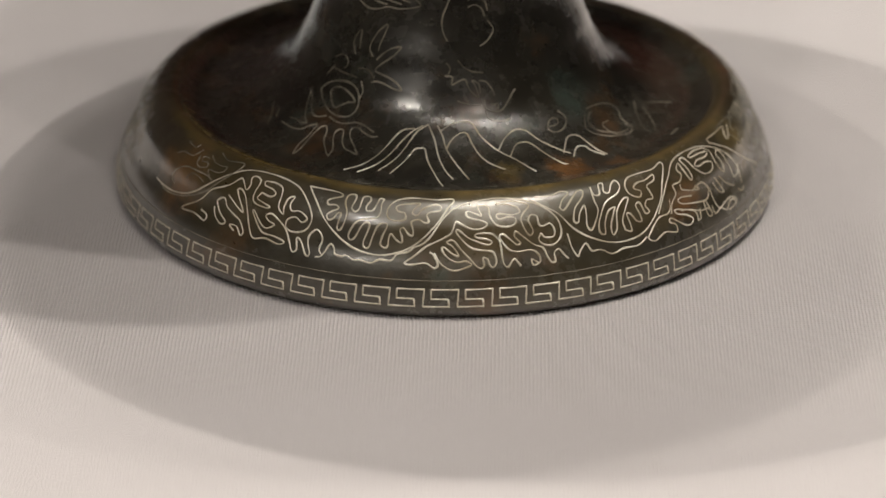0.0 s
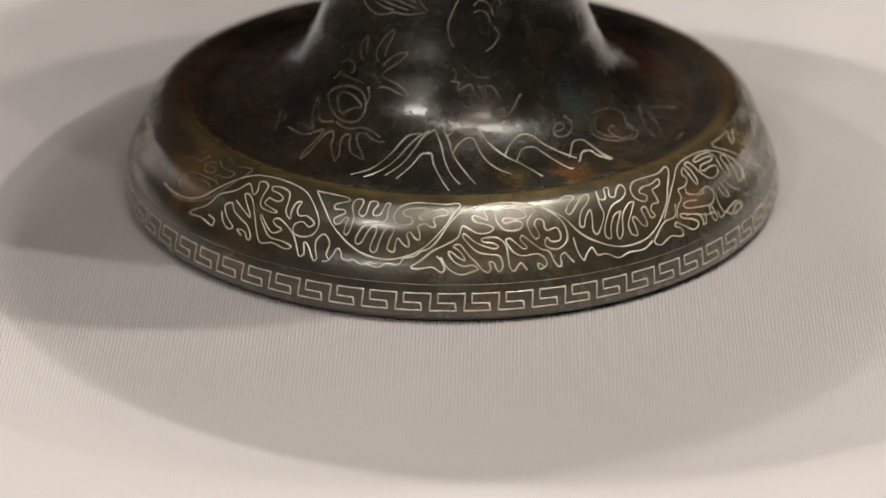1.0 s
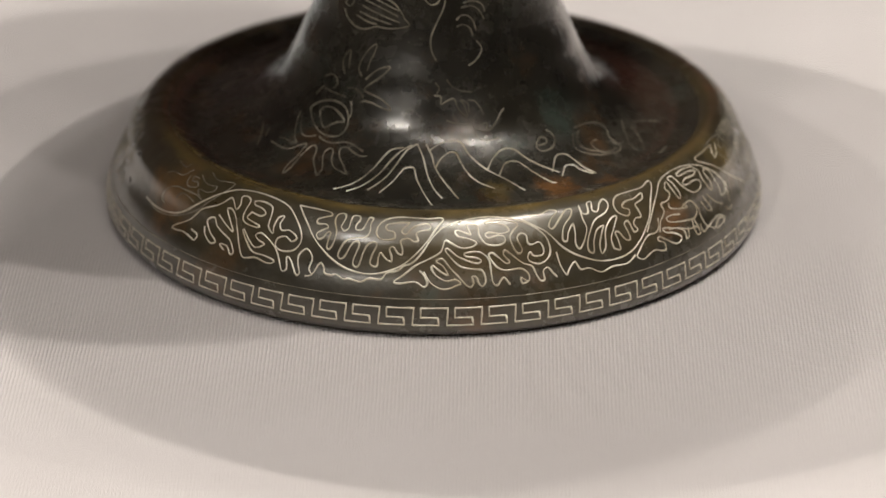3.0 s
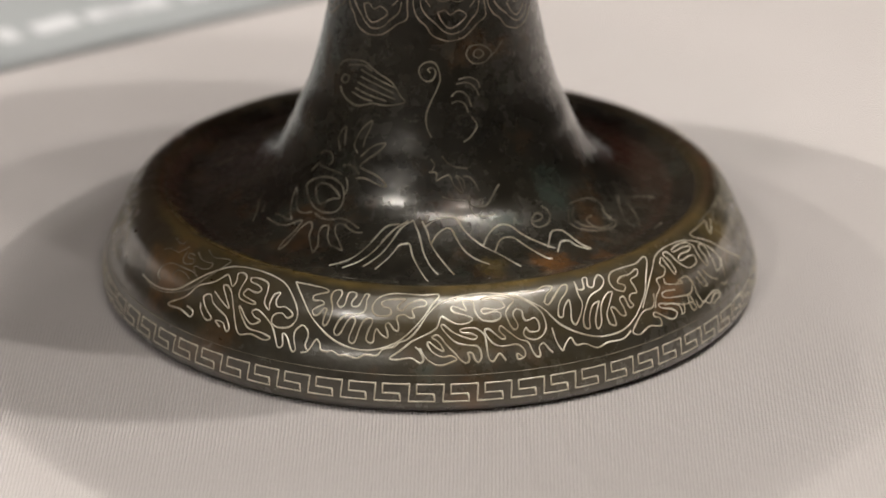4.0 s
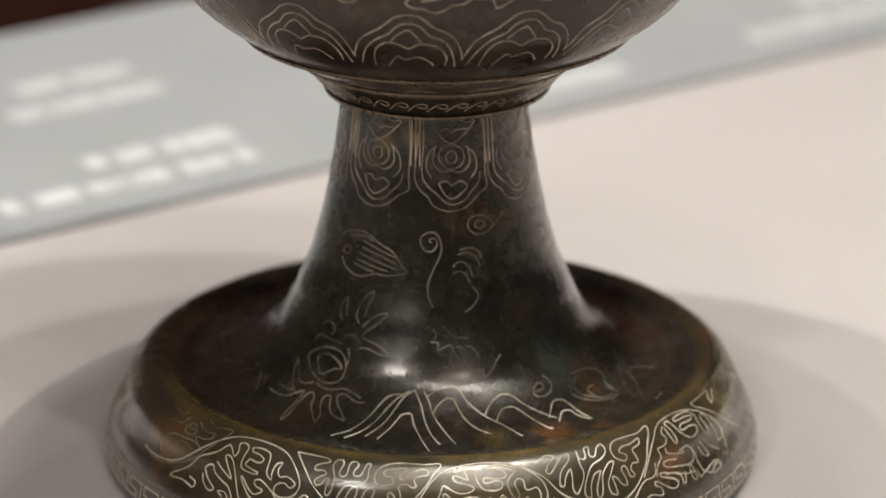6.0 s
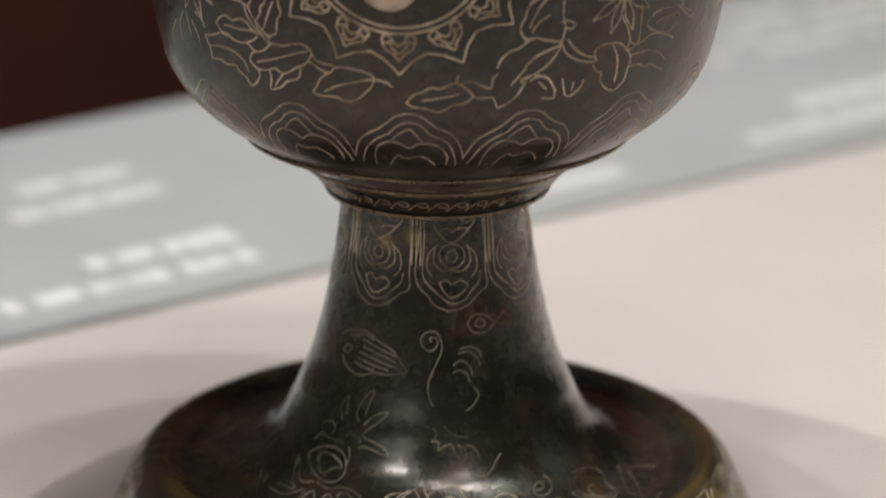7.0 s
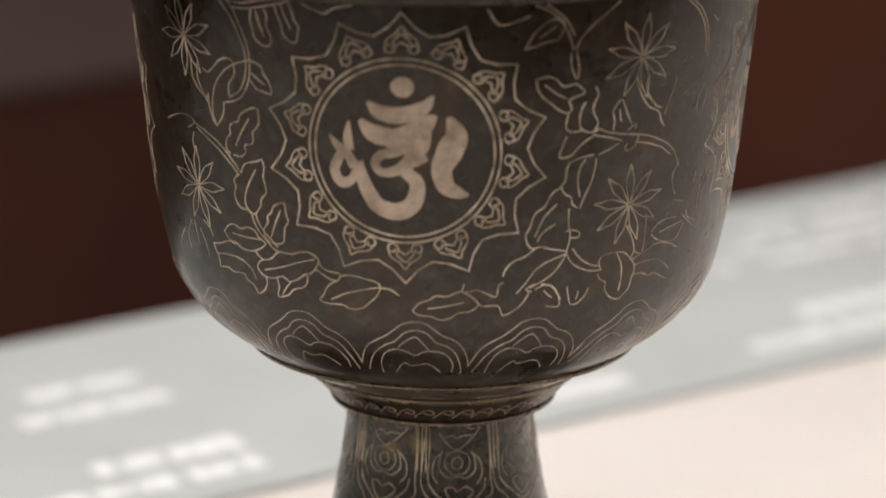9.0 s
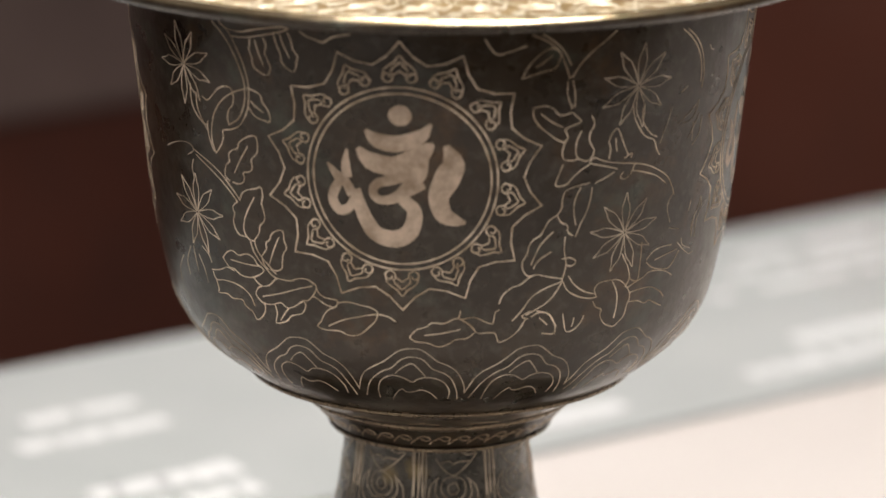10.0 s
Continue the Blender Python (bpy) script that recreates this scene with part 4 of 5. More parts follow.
RIGHT_LEAVES += [[(49, -31.2), (50.9, -33.4), (53.6, -34.8), (56.3, -35.2), (57.8, -33.1), (58.9, -30.8)]]
RIGHT_LEAVES += [[(49, -30.6), (51, -28.3), (53.4, -27.8), (56, -28.1)]]
RIGHT_LEAVES += [[(51.4, -31.4), (54.7, -30.6), (58.2, -30.1)]]
RIGHT_LEAVES += [[(-0.1, -48.4), (1.3, -46), (3.1, -45), (4.5, -43.6), (6.7, -43.8), (8.8, -42.3), (10.2, -42.7), (12.1, -44.8), (12.7, -46.6), (11.1, -48.6), (8.9, -49), (7.6, -50.4), (5.6, -51.3), (3.4, -50.1), (1.2, -49.8), (-0.1, -48.4)]]
RIGHT_LEAVES += [[(2.9, -47.7), (6.7, -46.8), (9.9, -45.7)]]
RIGHT_LEAVES += [[(9.7, -42.4), (11.5, -44.2), (13.2, -46.9), (14.9, -47), (16.6, -47.2), (17.2, -49), (17.7, -50.3), (19.5, -49.2), (21.1, -47.3), (22.1, -45.1), (22.6, -43.3)]]
RIGHT_LEAVES += [[(9.9, -39.7), (9.7, -42.4), (12.4, -41.9), (14.2, -43.1), (16.1, -44.1), (16.5, -40.9), (17.4, -39.8)]]
RIGHT_LEAVES += [[(23.1, -43.4), (21.9, -42.4), (23.6, -40.8)]]
RIGHT_LEAVES += [[(24.7, -41), (27.3, -42.3), (28.7, -45.2), (29, -48.8), (26.3, -48.4)]]
RIGHT_LEAVES += [[(25.4, -43.2), (26.4, -44.6), (27.3, -45.8)]]
RIGHT_LEAVES += [[(30.4, -42.8), (31, -46.5), (31.6, -48.7), (33, -48.7), (34.5, -46.7), (35.2, -44.3)]]
RIGHT_LEAVES += [[(33, -44.6), (32.9, -46), (32.7, -47.4)]]
RIGHT_SPRAYS = []
RIGHT_SPRAYS += [[(57.8, -27.9), (60.3, -30.8), (62.8, -33.1), (64.4, -33.1)]]
RIGHT_SPRAYS += [[(59, -26.9), (60, -29.5), (63.1, -31.5)]]
RIGHT_SPRAYS += [[(62.8, -27.9), (62.6, -24.3), (63.3, -21.1), (64.3, -18.1), (64.6, -16.2), (65.2, -19.2), (64, -22.8), (64, -28.3)]]
RIGHT_SPRAYS += [[(63.1, -20.2), (62.4, -23.4), (62.1, -25.6)]]
RIGHT_SPRAYS += [[(60.3, -19.3), (60.6, -17.7), (60.8, -16)]]
RIGHT_SPRAYS += [[(54.7, -11.5), (53.4, -14.2), (53.4, -17), (54.6, -20.8)]]
RIGHT_SPRAYS += [[(54.3, -22.3), (56, -23.1), (57.7, -23.7)]]
RIGHT_SPRAYS += [[(59.3, 14.7), (58.9, 11.5), (57.4, 9.2), (54.9, 8.6)]]
RIGHT_SPRAYS += [[(60, 10.4), (58.6, 6.6), (57.2, 3.7)]]
RIGHT_SPRAYS += [[(58.4, 8.3), (58.4, 5.5), (58.7, 2.4)]]
RIGHT_SPRAYS += [[(61.1, 9.2), (60.8, 4.2), (58.8, 1)]]
RIGHT_SPRAYS += [[(53.8, 8.9), (56.3, 11.2), (58.6, 13.3)]]
RIGHT_SPRAYS += [[(51.6, 14.8), (50.8, 10.6), (49.9, 7.5), (49.3, 4.3)]]
RIGHT_SPRAYS += [[(53.5, 18.1), (54.5, 19), (55.4, 19.7)]]
RIGHT_SPRAYS += [[(61, 30.3), (61.7, 28.8), (62.6, 28.4)]]
LEFT_VINE = []
LEFT_VINE += [[(-37.6, 39.3), (-35.4, 36.6), (-33.5, 33.1), (-32, 28.6), (-30.9, 23.9), (-30.8, 19.9), (-31.5, 15.6), (-33, 11.9), (-35.4, 9.6)]]
LEFT_VINE += [[(-35.9, 39.7), (-33.6, 37.1), (-32.2, 33.4), (-30.9, 29.2), (-30, 24.2), (-30, 19.3), (-30.8, 14.4), (-32.6, 10.3), (-34.9, 8.4), (-37, 7.5), (-37.1, 5.4), (-37.9, 2.9), (-39.4, 0.1)]]
LEFT_VINE += [[(-34.9, 38.5), (-33.1, 37.9), (-30.8, 37.9), (-28.3, 39), (-25.3, 40.1), (-22.5, 40.9), (-20.9, 40.6)]]
LEFT_VINE += [[(-33.1, 36.1), (-29.6, 36.6), (-26, 38), (-22.5, 39.6), (-21.2, 40.4)]]
LEFT_VINE += [[(-46.3, -0.8), (-43.8, -2.1), (-40.7, -4), (-38.5, -6), (-36.8, -8.3), (-35.2, -10.7), (-34.2, -12.6)]]
LEFT_VINE += [[(-45.6, -2.2), (-41.6, -5.3), (-39.1, -7.5), (-36.6, -10.5), (-34.8, -13.3)]]
LEFT_VINE += [[(-32.5, -24.3), (-31.9, -27.2), (-30.7, -29.8), (-29.3, -31.8), (-28, -33.6), (-26.7, -34.4)]]
LEFT_VINE += [[(-31.5, -23.9), (-31, -26.5), (-29.6, -29.2), (-28.2, -31.2), (-27, -33)]]
LEFT_VINE += [[(-18.4, -35.1), (-17.8, -36.8), (-16.5, -37.9), (-14.4, -38.2)]]
LEFT_VINE += [[(-19.3, -38), (-18.2, -38.6), (-16.6, -40.1), (-14.8, -40.6), (-14, -38.9), (-14.4, -38.2)]]
LEFT_LEAVES = []
LEFT_LEAVES += [[(-39.4, 0.1), (-40.2, 3.2), (-40, 7.4), (-39, 11.9), (-37.5, 15.1), (-35.6, 17.8), (-33, 20.1), (-30.3, 21.6)]]
LEFT_LEAVES += [[(-39.4, 0.1), (-40.2, 1.2), (-40.9, 4.3), (-41.1, 7.1), (-41, 9.3)]]
LEFT_LEAVES += [[(-45, 19.2), (-45.2, 15.8), (-45, 12.6), (-43.9, 10.1), (-42.4, 8.4), (-41.2, 7.9)]]
LEFT_LEAVES += [[(-43.5, 17.2), (-43.6, 13), (-42.6, 9.5), (-41.3, 6.5)]]
LEFT_LEAVES += [[(-41.9, 16.3), (-40.4, 15.6), (-38.7, 17.8), (-37.1, 20), (-35.3, 21), (-34, 20.5), (-33.6, 18.3), (-34, 15.8), (-35, 14.2), (-35.5, 12), (-35.4, 9.9)]]
LEFT_LEAVES += [[(-30.3, 21.6), (-28.8, 21.3), (-27.4, 20.2), (-27.1, 18.3), (-26, 16.1), (-25.7, 12.9), (-27.1, 13), (-28.9, 13.7), (-29.9, 15.5), (-30.4, 16.2)]]
LEFT_LEAVES += [[(-29.7, 18), (-28.4, 16.5), (-27, 15.3)]]
LEFT_LEAVES += [[(-28.9, 36.6), (-29.2, 33.3), (-28.7, 31), (-28.5, 28.6), (-27.3, 27.1), (-25.6, 26.6), (-24.9, 28.9), (-25.4, 30.9), (-25.9, 32.9), (-25.6, 35.2), (-26.2, 37.3)]]
LEFT_LEAVES += [[(-27.9, 36.3), (-27.3, 32.9), (-26.3, 29.2)]]
LEFT_LEAVES += [[(-24, 38.7), (-23.5, 36.1), (-22.7, 33), (-22.6, 31.1), (-21.5, 29.2), (-20.1, 28.7), (-19.6, 31.5), (-19.4, 33.3), (-20.2, 35), (-20.5, 37.1), (-21.2, 39.6)]]
LEFT_LEAVES += [[(-22.8, 39.3), (-22.1, 35.9), (-20.9, 32.3)]]
LEFT_LEAVES += [[(-18.8, 40.3), (-17.7, 39.2), (-16.1, 38.5), (-14.6, 37.8), (-13.1, 39.3), (-11.6, 40.1), (-9.6, 40.7)]]
LEFT_LEAVES += [[(-36.4, -7.4), (-37.5, -6), (-37.1, -2.9), (-36.1, -1.5), (-36.1, 0.7), (-35.1, 2.2), (-33.8, 3), (-33.3, 4.8), (-32.1, 6.3), (-30.4, 7.6), (-29.2, 7.6), (-28.9, 5.5), (-29.2, 2.9), (-30.1, 1.4), (-30.6, 0.4), (-30.6, -2.1), (-31.4, -3.3), (-32.8, -3.9), (-32.6, -5.7), (-33.8, -7.5), (-35.7, -7.5)]]
LEFT_LEAVES += [[(-31.2, 4.4), (-33.3, -0.2), (-35, -4.5)]]
LEFT_LEAVES += [[(-34.2, -12.5), (-33.6, -10.3), (-32.3, -8.9), (-30.2, -8), (-29, -7.2), (-28.6, -9.4), (-29, -12.1), (-28.6, -14.5), (-28.6, -17), (-29.8, -19), (-30.1, -21.1), (-31.2, -23.3), (-31.9, -24.1), (-33.3, -23.3), (-35, -23.1), (-36, -21.6), (-36.4, -19.2), (-35.9, -17), (-36.2, -14.9), (-34.8, -12.9)]]
LEFT_LEAVES += [[(-30.6, -10.5), (-32.7, -15.6), (-33.7, -19.2), (-33.7, -22.1), (-32.6, -24)]]
LEFT_LEAVES += [[(-28.5, -32), (-29.5, -30.9), (-30, -28.4), (-28.8, -25.9), (-28.7, -23.8), (-27.8, -22.7), (-27.2, -20.7), (-25.7, -19.3), (-24.6, -19.4), (-24.5, -21.9), (-24.1, -24.4), (-24.9, -26.2), (-25.3, -28.9), (-25.5, -30.7), (-26.6, -31.8), (-28.2, -31.9)]]
LEFT_LEAVES += [[(-25.6, -21.3), (-27, -25.4), (-28.5, -30.6)]]
LEFT_LEAVES += [[(-40.7, -31.7), (-39.2, -29.6), (-37.5, -28.7), (-36, -29.6), (-33.8, -28.6), (-32.1, -29.3), (-31.4, -31), (-29.9, -32.3), (-30.7, -33.8), (-32.7, -35.4), (-34.5, -35.9), (-36.3, -35.6), (-37.7, -34.3), (-39.2, -34.1), (-40.6, -31.8)]]
LEFT_LEAVES += [[(-38.3, -31.7), (-34.1, -31.8), (-30.5, -31.5)]]
LEFT_LEAVES += [[(-44.9, -36.9), (-42.2, -36), (-39.8, -34.5), (-37.8, -35)]]
LEFT_LEAVES += [[(-44.6, -37.3), (-43.9, -39.6), (-41.3, -39), (-38, -39), (-35.8, -40), (-34.2, -41.8), (-33.5, -44.7)]]
LEFT_LEAVES += [[(-43.9, -39.6), (-43.6, -42.3), (-43.7, -43.7), (-41.1, -43.2), (-39.6, -44.1), (-36.8, -43.7), (-36.1, -45.4), (-34.4, -46.7), (-33.5, -49), (-31.8, -47.4), (-30.8, -44.9), (-30.9, -42.6)]]
LEFT_LEAVES += [[(-32.7, -35.6), (-31.7, -37), (-30.7, -37.6), (-28.9, -36.8), (-27.1, -34.4), (-25.4, -34.3), (-23.8, -34.2), (-22.2, -33.2), (-20.4, -32.9), (-19.2, -33.6), (-18.3, -34.8), (-18.8, -37), (-20.2, -39.4), (-21.4, -39.8)]]
LEFT_LEAVES += [[(-30.7, -37.6), (-31.9, -38.5), (-32.7, -40.5), (-32, -42.1), (-31, -43), (-28.9, -42.9), (-26.7, -41.8), (-25.3, -43), (-23.5, -42.1), (-21.4, -39.8)]]
LEFT_LEAVES += [[(-31, -40.9), (-26.5, -38.8), (-22.4, -36.4), (-19.1, -34.8)]]
LEFT_LEAVES += [[(-28.2, -42.7), (-27.9, -45.3), (-28.5, -48.6), (-26, -47.5), (-24.4, -45.3), (-22, -44), (-21, -41.3), (-21.4, -39.8)]]
LEFT_LEAVES += [[(-24.8, -42.8), (-26.3, -45.4), (-27.3, -47.5)]]
LEFT_LEAVES += [[(-14.8, -40.6), (-16.2, -41.8), (-17.3, -43.7), (-17.9, -45.6), (-18.8, -47.3), (-17.1, -48.2), (-14.1, -48), (-12.4, -49.1), (-10.1, -48.6), (-8.2, -46.2), (-6.7, -43.8), (-6.2, -41.1), (-7.4, -39.7), (-9.1, -39.2), (-11.9, -38.5), (-14.2, -39.1)]]
LEFT_LEAVES += [[(-16.4, -46.8), (-13.3, -44.4), (-9.8, -42.8), (-6.6, -41.7), (-4.2, -42.1), (-2.6, -43.7)]]
LEFT_SPRAYS = []
LEFT_SPRAYS += [[(-56.3, -3), (-53.5, -1.2), (-50.1, 0.3), (-47.1, 0.3), (-46.4, -1.3), (-48.5, -3.2)]]
LEFT_SPRAYS += [[(-51.7, -32.1), (-54.2, -37.4), (-54.1, -41.8)]]
LEFT_SPRAYS += [[(-48.8, -33.6), (-47.5, -37.5), (-47, -41.7)]]
LEFT_SPRAYS += [[(-47.2, -30.4), (-45.2, -32.3), (-44.5, -34.7)]]
LEFT_SPRAYS += [[(-55.6, -36.2), (-58.8, -41), (-59.7, -45.8)]]
LEFT_SPRAYS += [[(-50.5, -31.6), (-50.3, -35.9), (-50, -39.3)]]
LEFT_SPRAYS += [[(-46.7, -3.9), (-47.4, -6.7), (-47.1, -9.1)]]
OM = []
OM += [[(-7.4, 13.6), (-5.4, 10.8), (-1.7, 9.9), (2.3, 12.2), (4.2, 15.9)]]
OM += [[(-8.9, 8.2), (-6.6, 4.6), (-2.6, 3.3), (0.9, 5.1), (3.4, 8.5), (4.6, 10.2)]]
OM += [[(0.9, 2.7), (-2.1, -0.3), (-5.2, -1.8), (-6.3, -4.1), (-5.5, -6.5), (-3.2, -6.6), (-0.1, -4), (3.1, -2.2)]]
OM += [[(2.2, 5.7), (1.6, 1.4), (0.2, -2.6), (-1.1, -5.7), (1.2, -9.7), (0.5, -15.5), (-2.3, -18.2), (-5.9, -16.8), (-7.9, -12), (-8.9, -8), (-9.6, -4)]]
OM += [[(-10.1, -5.7), (-11.7, -1.4), (-13.2, -3.9), (-13.9, -7.3), (-12.7, -10.5), (-10.8, -9.6), (-9.7, -6.4)]]
OM += [[(-14.6, 3.1), (-13.1, 0), (-12.1, -1.5)]]
OM += [[(-10.9, 7.6), (-11.2, 3.3), (-11, -0.8)]]
OM += [[(6.8, 9.7), (8.1, 4.4), (6.9, -0.5), (5.6, -5.5), (6.4, -10.4), (8.6, -12.4), (10.5, -13)]]
FOOT = Turned([(.0955, 0), (.0983, .0010), (.1000, .0042), (.0994, .0085), (.0984, .0119), (.0975, .0142), (.0966, .0160), (.0958, .0174), (.0950, .0190), (.0939, .0217), (.0922, .0262), (.0886, .0306), (.086, .0322), (.083, .0328), (.080, .0318), (.076, .0305), (.072, .0303), (.066, .0318), (.060, .0338), (.054, .0372), (.0483, .042), (.0435, .0505), (.0409, .0565), (.037, .066), (.0328, .082), (.0295, .099), (.0277, .114), (.0275, .118)])
FOOT.s -= 1.72  # lines are counted from just above the base
BOWL = Turned([(.0335, .1185), (.0365, .122), (.0395, .1252), (.0405, .1262), (.0415, .1275), (.0425, .1285), (.048, .1312), (.055, .1350), (.058, .1370), (.060, .1386), (.0668, .1434), (.0738, .1500), (.0775, .1555), (.0805, .1620), (.0837, .1760), (.0863, .1925), (.0887, .2145), (.0917, .2415), (.093, .2585)])
burner = tagged(new("incense_burner"), "dark bronze footed incense burner with inlaid silver wire ornament", "incense burner")

RIM_ROWS = [tuple(q) for q in FOOT.p if q[0] > 0.0812]
STEM_ROWS = [(0.0820, 0.0312)] + [tuple(q) for q in FOOT.p if q[0] <= 0.0812 and q[1] > 0.02]
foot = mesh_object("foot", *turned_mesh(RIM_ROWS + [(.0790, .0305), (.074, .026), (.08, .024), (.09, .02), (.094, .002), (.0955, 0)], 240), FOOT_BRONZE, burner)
# stem and bowl stand a hair off the foot's middle
stem = mesh_object("stem", *turned_mesh(STEM_ROWS + [(.024, .1185), (.024, .10), (.033, .06), (.05, .034), (.078, .0290), (.0820, .0312)], 200), STEM_BRONZE, burner)
stem.location.x = 0.0009
bowl = mesh_object("bowl", *BOWL.shell(200, [(.0895, .2595), (.086, .235), (.083, .20), (.078, .165), (.066, .15), (.04, .14), (.0005, .138)]), BOWL_BRONZE, burner)
bowl.location.x = 0.0018
collar = mesh_object("collar", *turned_mesh([(.0240, .1190), (.0270, .1174), (.0318, .1168), (.0330, .1169), (.0336, .1176), (.0338, .1188), (.0240, .1200)]), BOWL_BRONZE, burner)
collar.location.x = 0.0018
brim = mesh_object("brim", *turned_mesh([(.0480, .2600), (.0700, .2598), (.0890, .2590), (.0925, .2578), (.1000, .2603), (.1100, .2618), (.1190, .2626), (.1212, .2632), (.1222, .2645), (.1222, .2653), (.1219, .2657)], 240), BOWL_BRONZE, burner)
lip = mesh_object("brim_lip", *turned_mesh([(.1219, .2657), (.1214, .2664), (.1205, .2669), (.1195, .2669), (.1185, .2666), (.1178, .2661)], 240), LIP, brim, label="bright polished lip of the rim")
face = mesh_object("brim_face", *turned_mesh([(.1178, .2661), (.1100, .2656), (.1000, .2650), (.0900, .2645), (.0800, .2642), (.0700, .2638), (.0600, .2634), (.0500, .2626), (.0480, .2600)], 240), BRASS, brim, label="rubbed golden brown upper face of the rim")
brim.location.x = 0.0018
for name, rows in (("bowl_ridge", [(.0570, .1356), (.0582, .1360), (.0588, .1368), (.0586, .1377), (.0575, .1382)]), ("collar_ridge", [(.0328, .1167), (.0335, .1170), (.0339, .1175), (.0338, .1181)]), ("lower_ridge", [(.0402, .1258), (.0412, .1264), (.0417, .1272), (.0414, .1280), (.0403, .1284)])):
    mesh_object(name, *turned_mesh(rows), RIDGE, bowl, label="bright moulding, highlight put into its colour")


def inlay(name, surface, strokes, origin, width, material, parent, label="", **more):
    return mesh_object(name, *surface.lines(strokes, origin, width, **more), material, parent, True, label)


# key fret round the base of the foot
STEP = 360 / 64
fret = [[(0, 5.0), (0.8 * STEP, 5.0), (0.76 * STEP, 0), (1.53 * STEP, 0), (1.5 * STEP, 2.2), (1.0 * STEP, 2.3), (1.0 * STEP, 5.0)]]
dense = []
for (a, b), (c, d) in zip(fret[0], fret[0][1:]):
    dense += [(a + (c - a) * k / 6, b + (d - b) * k / 6) for k in (0.0, 0.25, 3, 5.75)]
dense.append(fret[0][-1])
key = inlay("key_fret_inlay", FOOT, [dense], (-2.15, 5.4), 0.56, SILVER, foot, sharp=True)
for k in range(1, 64):
    twin(key, k * STEP)

# leafy scroll round the rim of the foot: cups and arches by turns
# a fine engraved line over the fret
inlay("border_line", FOOT, [[(d, 0) for d in range(-180, 181, 3)]], (0, 12.9), 0.3, FAINT, foot, "faint engraved line")
cup = inlay("cup_leaf_inlay", FOOT, CUP_LEAF, (-11.1, 27), 0.57, SILVER, foot)
inlay("cup_leaf_inlay", FOOT, RIGHT_CUP, (31, 27), 0.57, SILVER, foot)
inlay("cup_leaf_inlay", FOOT, LEFT_CUP, (-66, 27), 0.5, WORN, foot, "corroded dull wire leaf scroll")
for turn in (138, 180, 222):
    twin(cup, turn)
# side copies of the scroll in darker, thinner wire
dull_cup = inlay("cup_leaf_inlay", FOOT, CUP_LEAF, (82, 27), 0.45, WORN, foot, "corroded dull wire leaf scroll")
twin(dull_cup, 170)
arch = inlay("arch_leaf_inlay", FOOT, ARCH_LEAF, (10.4, 27), 0.57, SILVER, foot)
inlay("arch_leaf_inlay", FOOT, LEFT_ARCH, (-38.5, 27), 0.54, SILVER, foot)
inlay("arch_leaf_inlay", FOOT, RIGHT_ARCH, (57, 27), 0.54, SILVER, foot)
for turn in (138, 181, 223):
    twin(arch, turn)
dull_arch = inlay("arch_leaf_inlay", FOOT, ARCH_LEAF, (104, 27), 0.45, WORN, foot, "corroded dull wire leaf scroll")
twin(dull_arch, 170)

peaks = inlay("mountain_inlay", FOOT, MOUNTAINS, (0, 60), 0.54, SILVER, stem, "bright silver wire mountain peaks")
stem_motifs = [peaks]
for name, strokes in (("flower_inlay", STEM_FLOWERS[:9]), ("scroll_inlay", STEM_FLOWERS[9:14]), ("spiral_inlay", STEM_FLOWERS[14:])):
    stem_motifs.append(inlay(name, FOOT, strokes, (0, 60), 0.6, WORN, stem, "worn dull wire"))
for name, strokes in (("leaf_inlay", STEM_SPRAYS[:8]), ("tendril_inlay", STEM_SPRAYS[8:9]), ("plume_inlay", STEM_SPRAYS[9:14]), ("cloud_inlay", STEM_SPRAYS[14:])):
    stem_motifs.append(inlay(name, FOOT, strokes, (0, 110), 0.5, WORN, stem, "worn dull wire"))
for name, strokes in (("leaf_inlay", STEM_FAINT[:6]), ("scroll_inlay", STEM_FAINT[6:9]), ("cloud_inlay", STEM_FAINT[9:13]), ("blade_inlay", STEM_FAINT[13:17]), ("blade_inlay", STEM_FAINT[17:])):
    stem_motifs.append(inlay(name, FOOT, strokes, (0, 60), 0.5, FAINT, stem, "nearly worn away wire"))
for piece in stem_motifs:
    twin(piece, 180)
pendant = inlay("pendant_inlay", FOOT, PENDANT, (11.2, 140), 0.44, DULL, stem)
bars = inlay("bar_inlay", FOOT, [[(d, 0), (d, 8), (d, 16)] for d in (-2.6, 0, 2.6)], (34, 141.5), 0.36, TARNISHED, stem)
for k in range(1, 8):
    twin(pendant, k * 43.6 if k < 4 else k * 45), twin(bars, k * 45)

# twisted rope and small peaks under the bowl
rope = inlay("rope_inlay", BOWL, [[(0, 1.2), (2.5, 3.2), (6, 5.6), (9, 5.2), (9.6, 3.6), (7.5, 3.0), (5, 4.0)]], (-5, 1.0), 0.36, TARNISHED, bowl)
for k in range(1, 40):
    twin(rope, k * 9)
tip = inlay("small_peak_inlay", BOWL, [[(-6, 0), (-2, 1.2), (0, 3), (2, 1.2), (6, 0)]], (-6.4, 14.5), 0.4, TARNISHED, bowl)
for k in range(1, 15):
    twin(tip, k * 24)
lotus = inlay("lotus_petal_inlay", BOWL, LOTUS, (-4.8, 58), 0.44, DULL, bowl)
for k in range(1, 15):
    twin(lotus, k * 24)

# the roundel with its syllable, hearts and star edge
AT = (-6.1, 119.5)
MID = -1.2  # the roundel's middle lies a little round from there


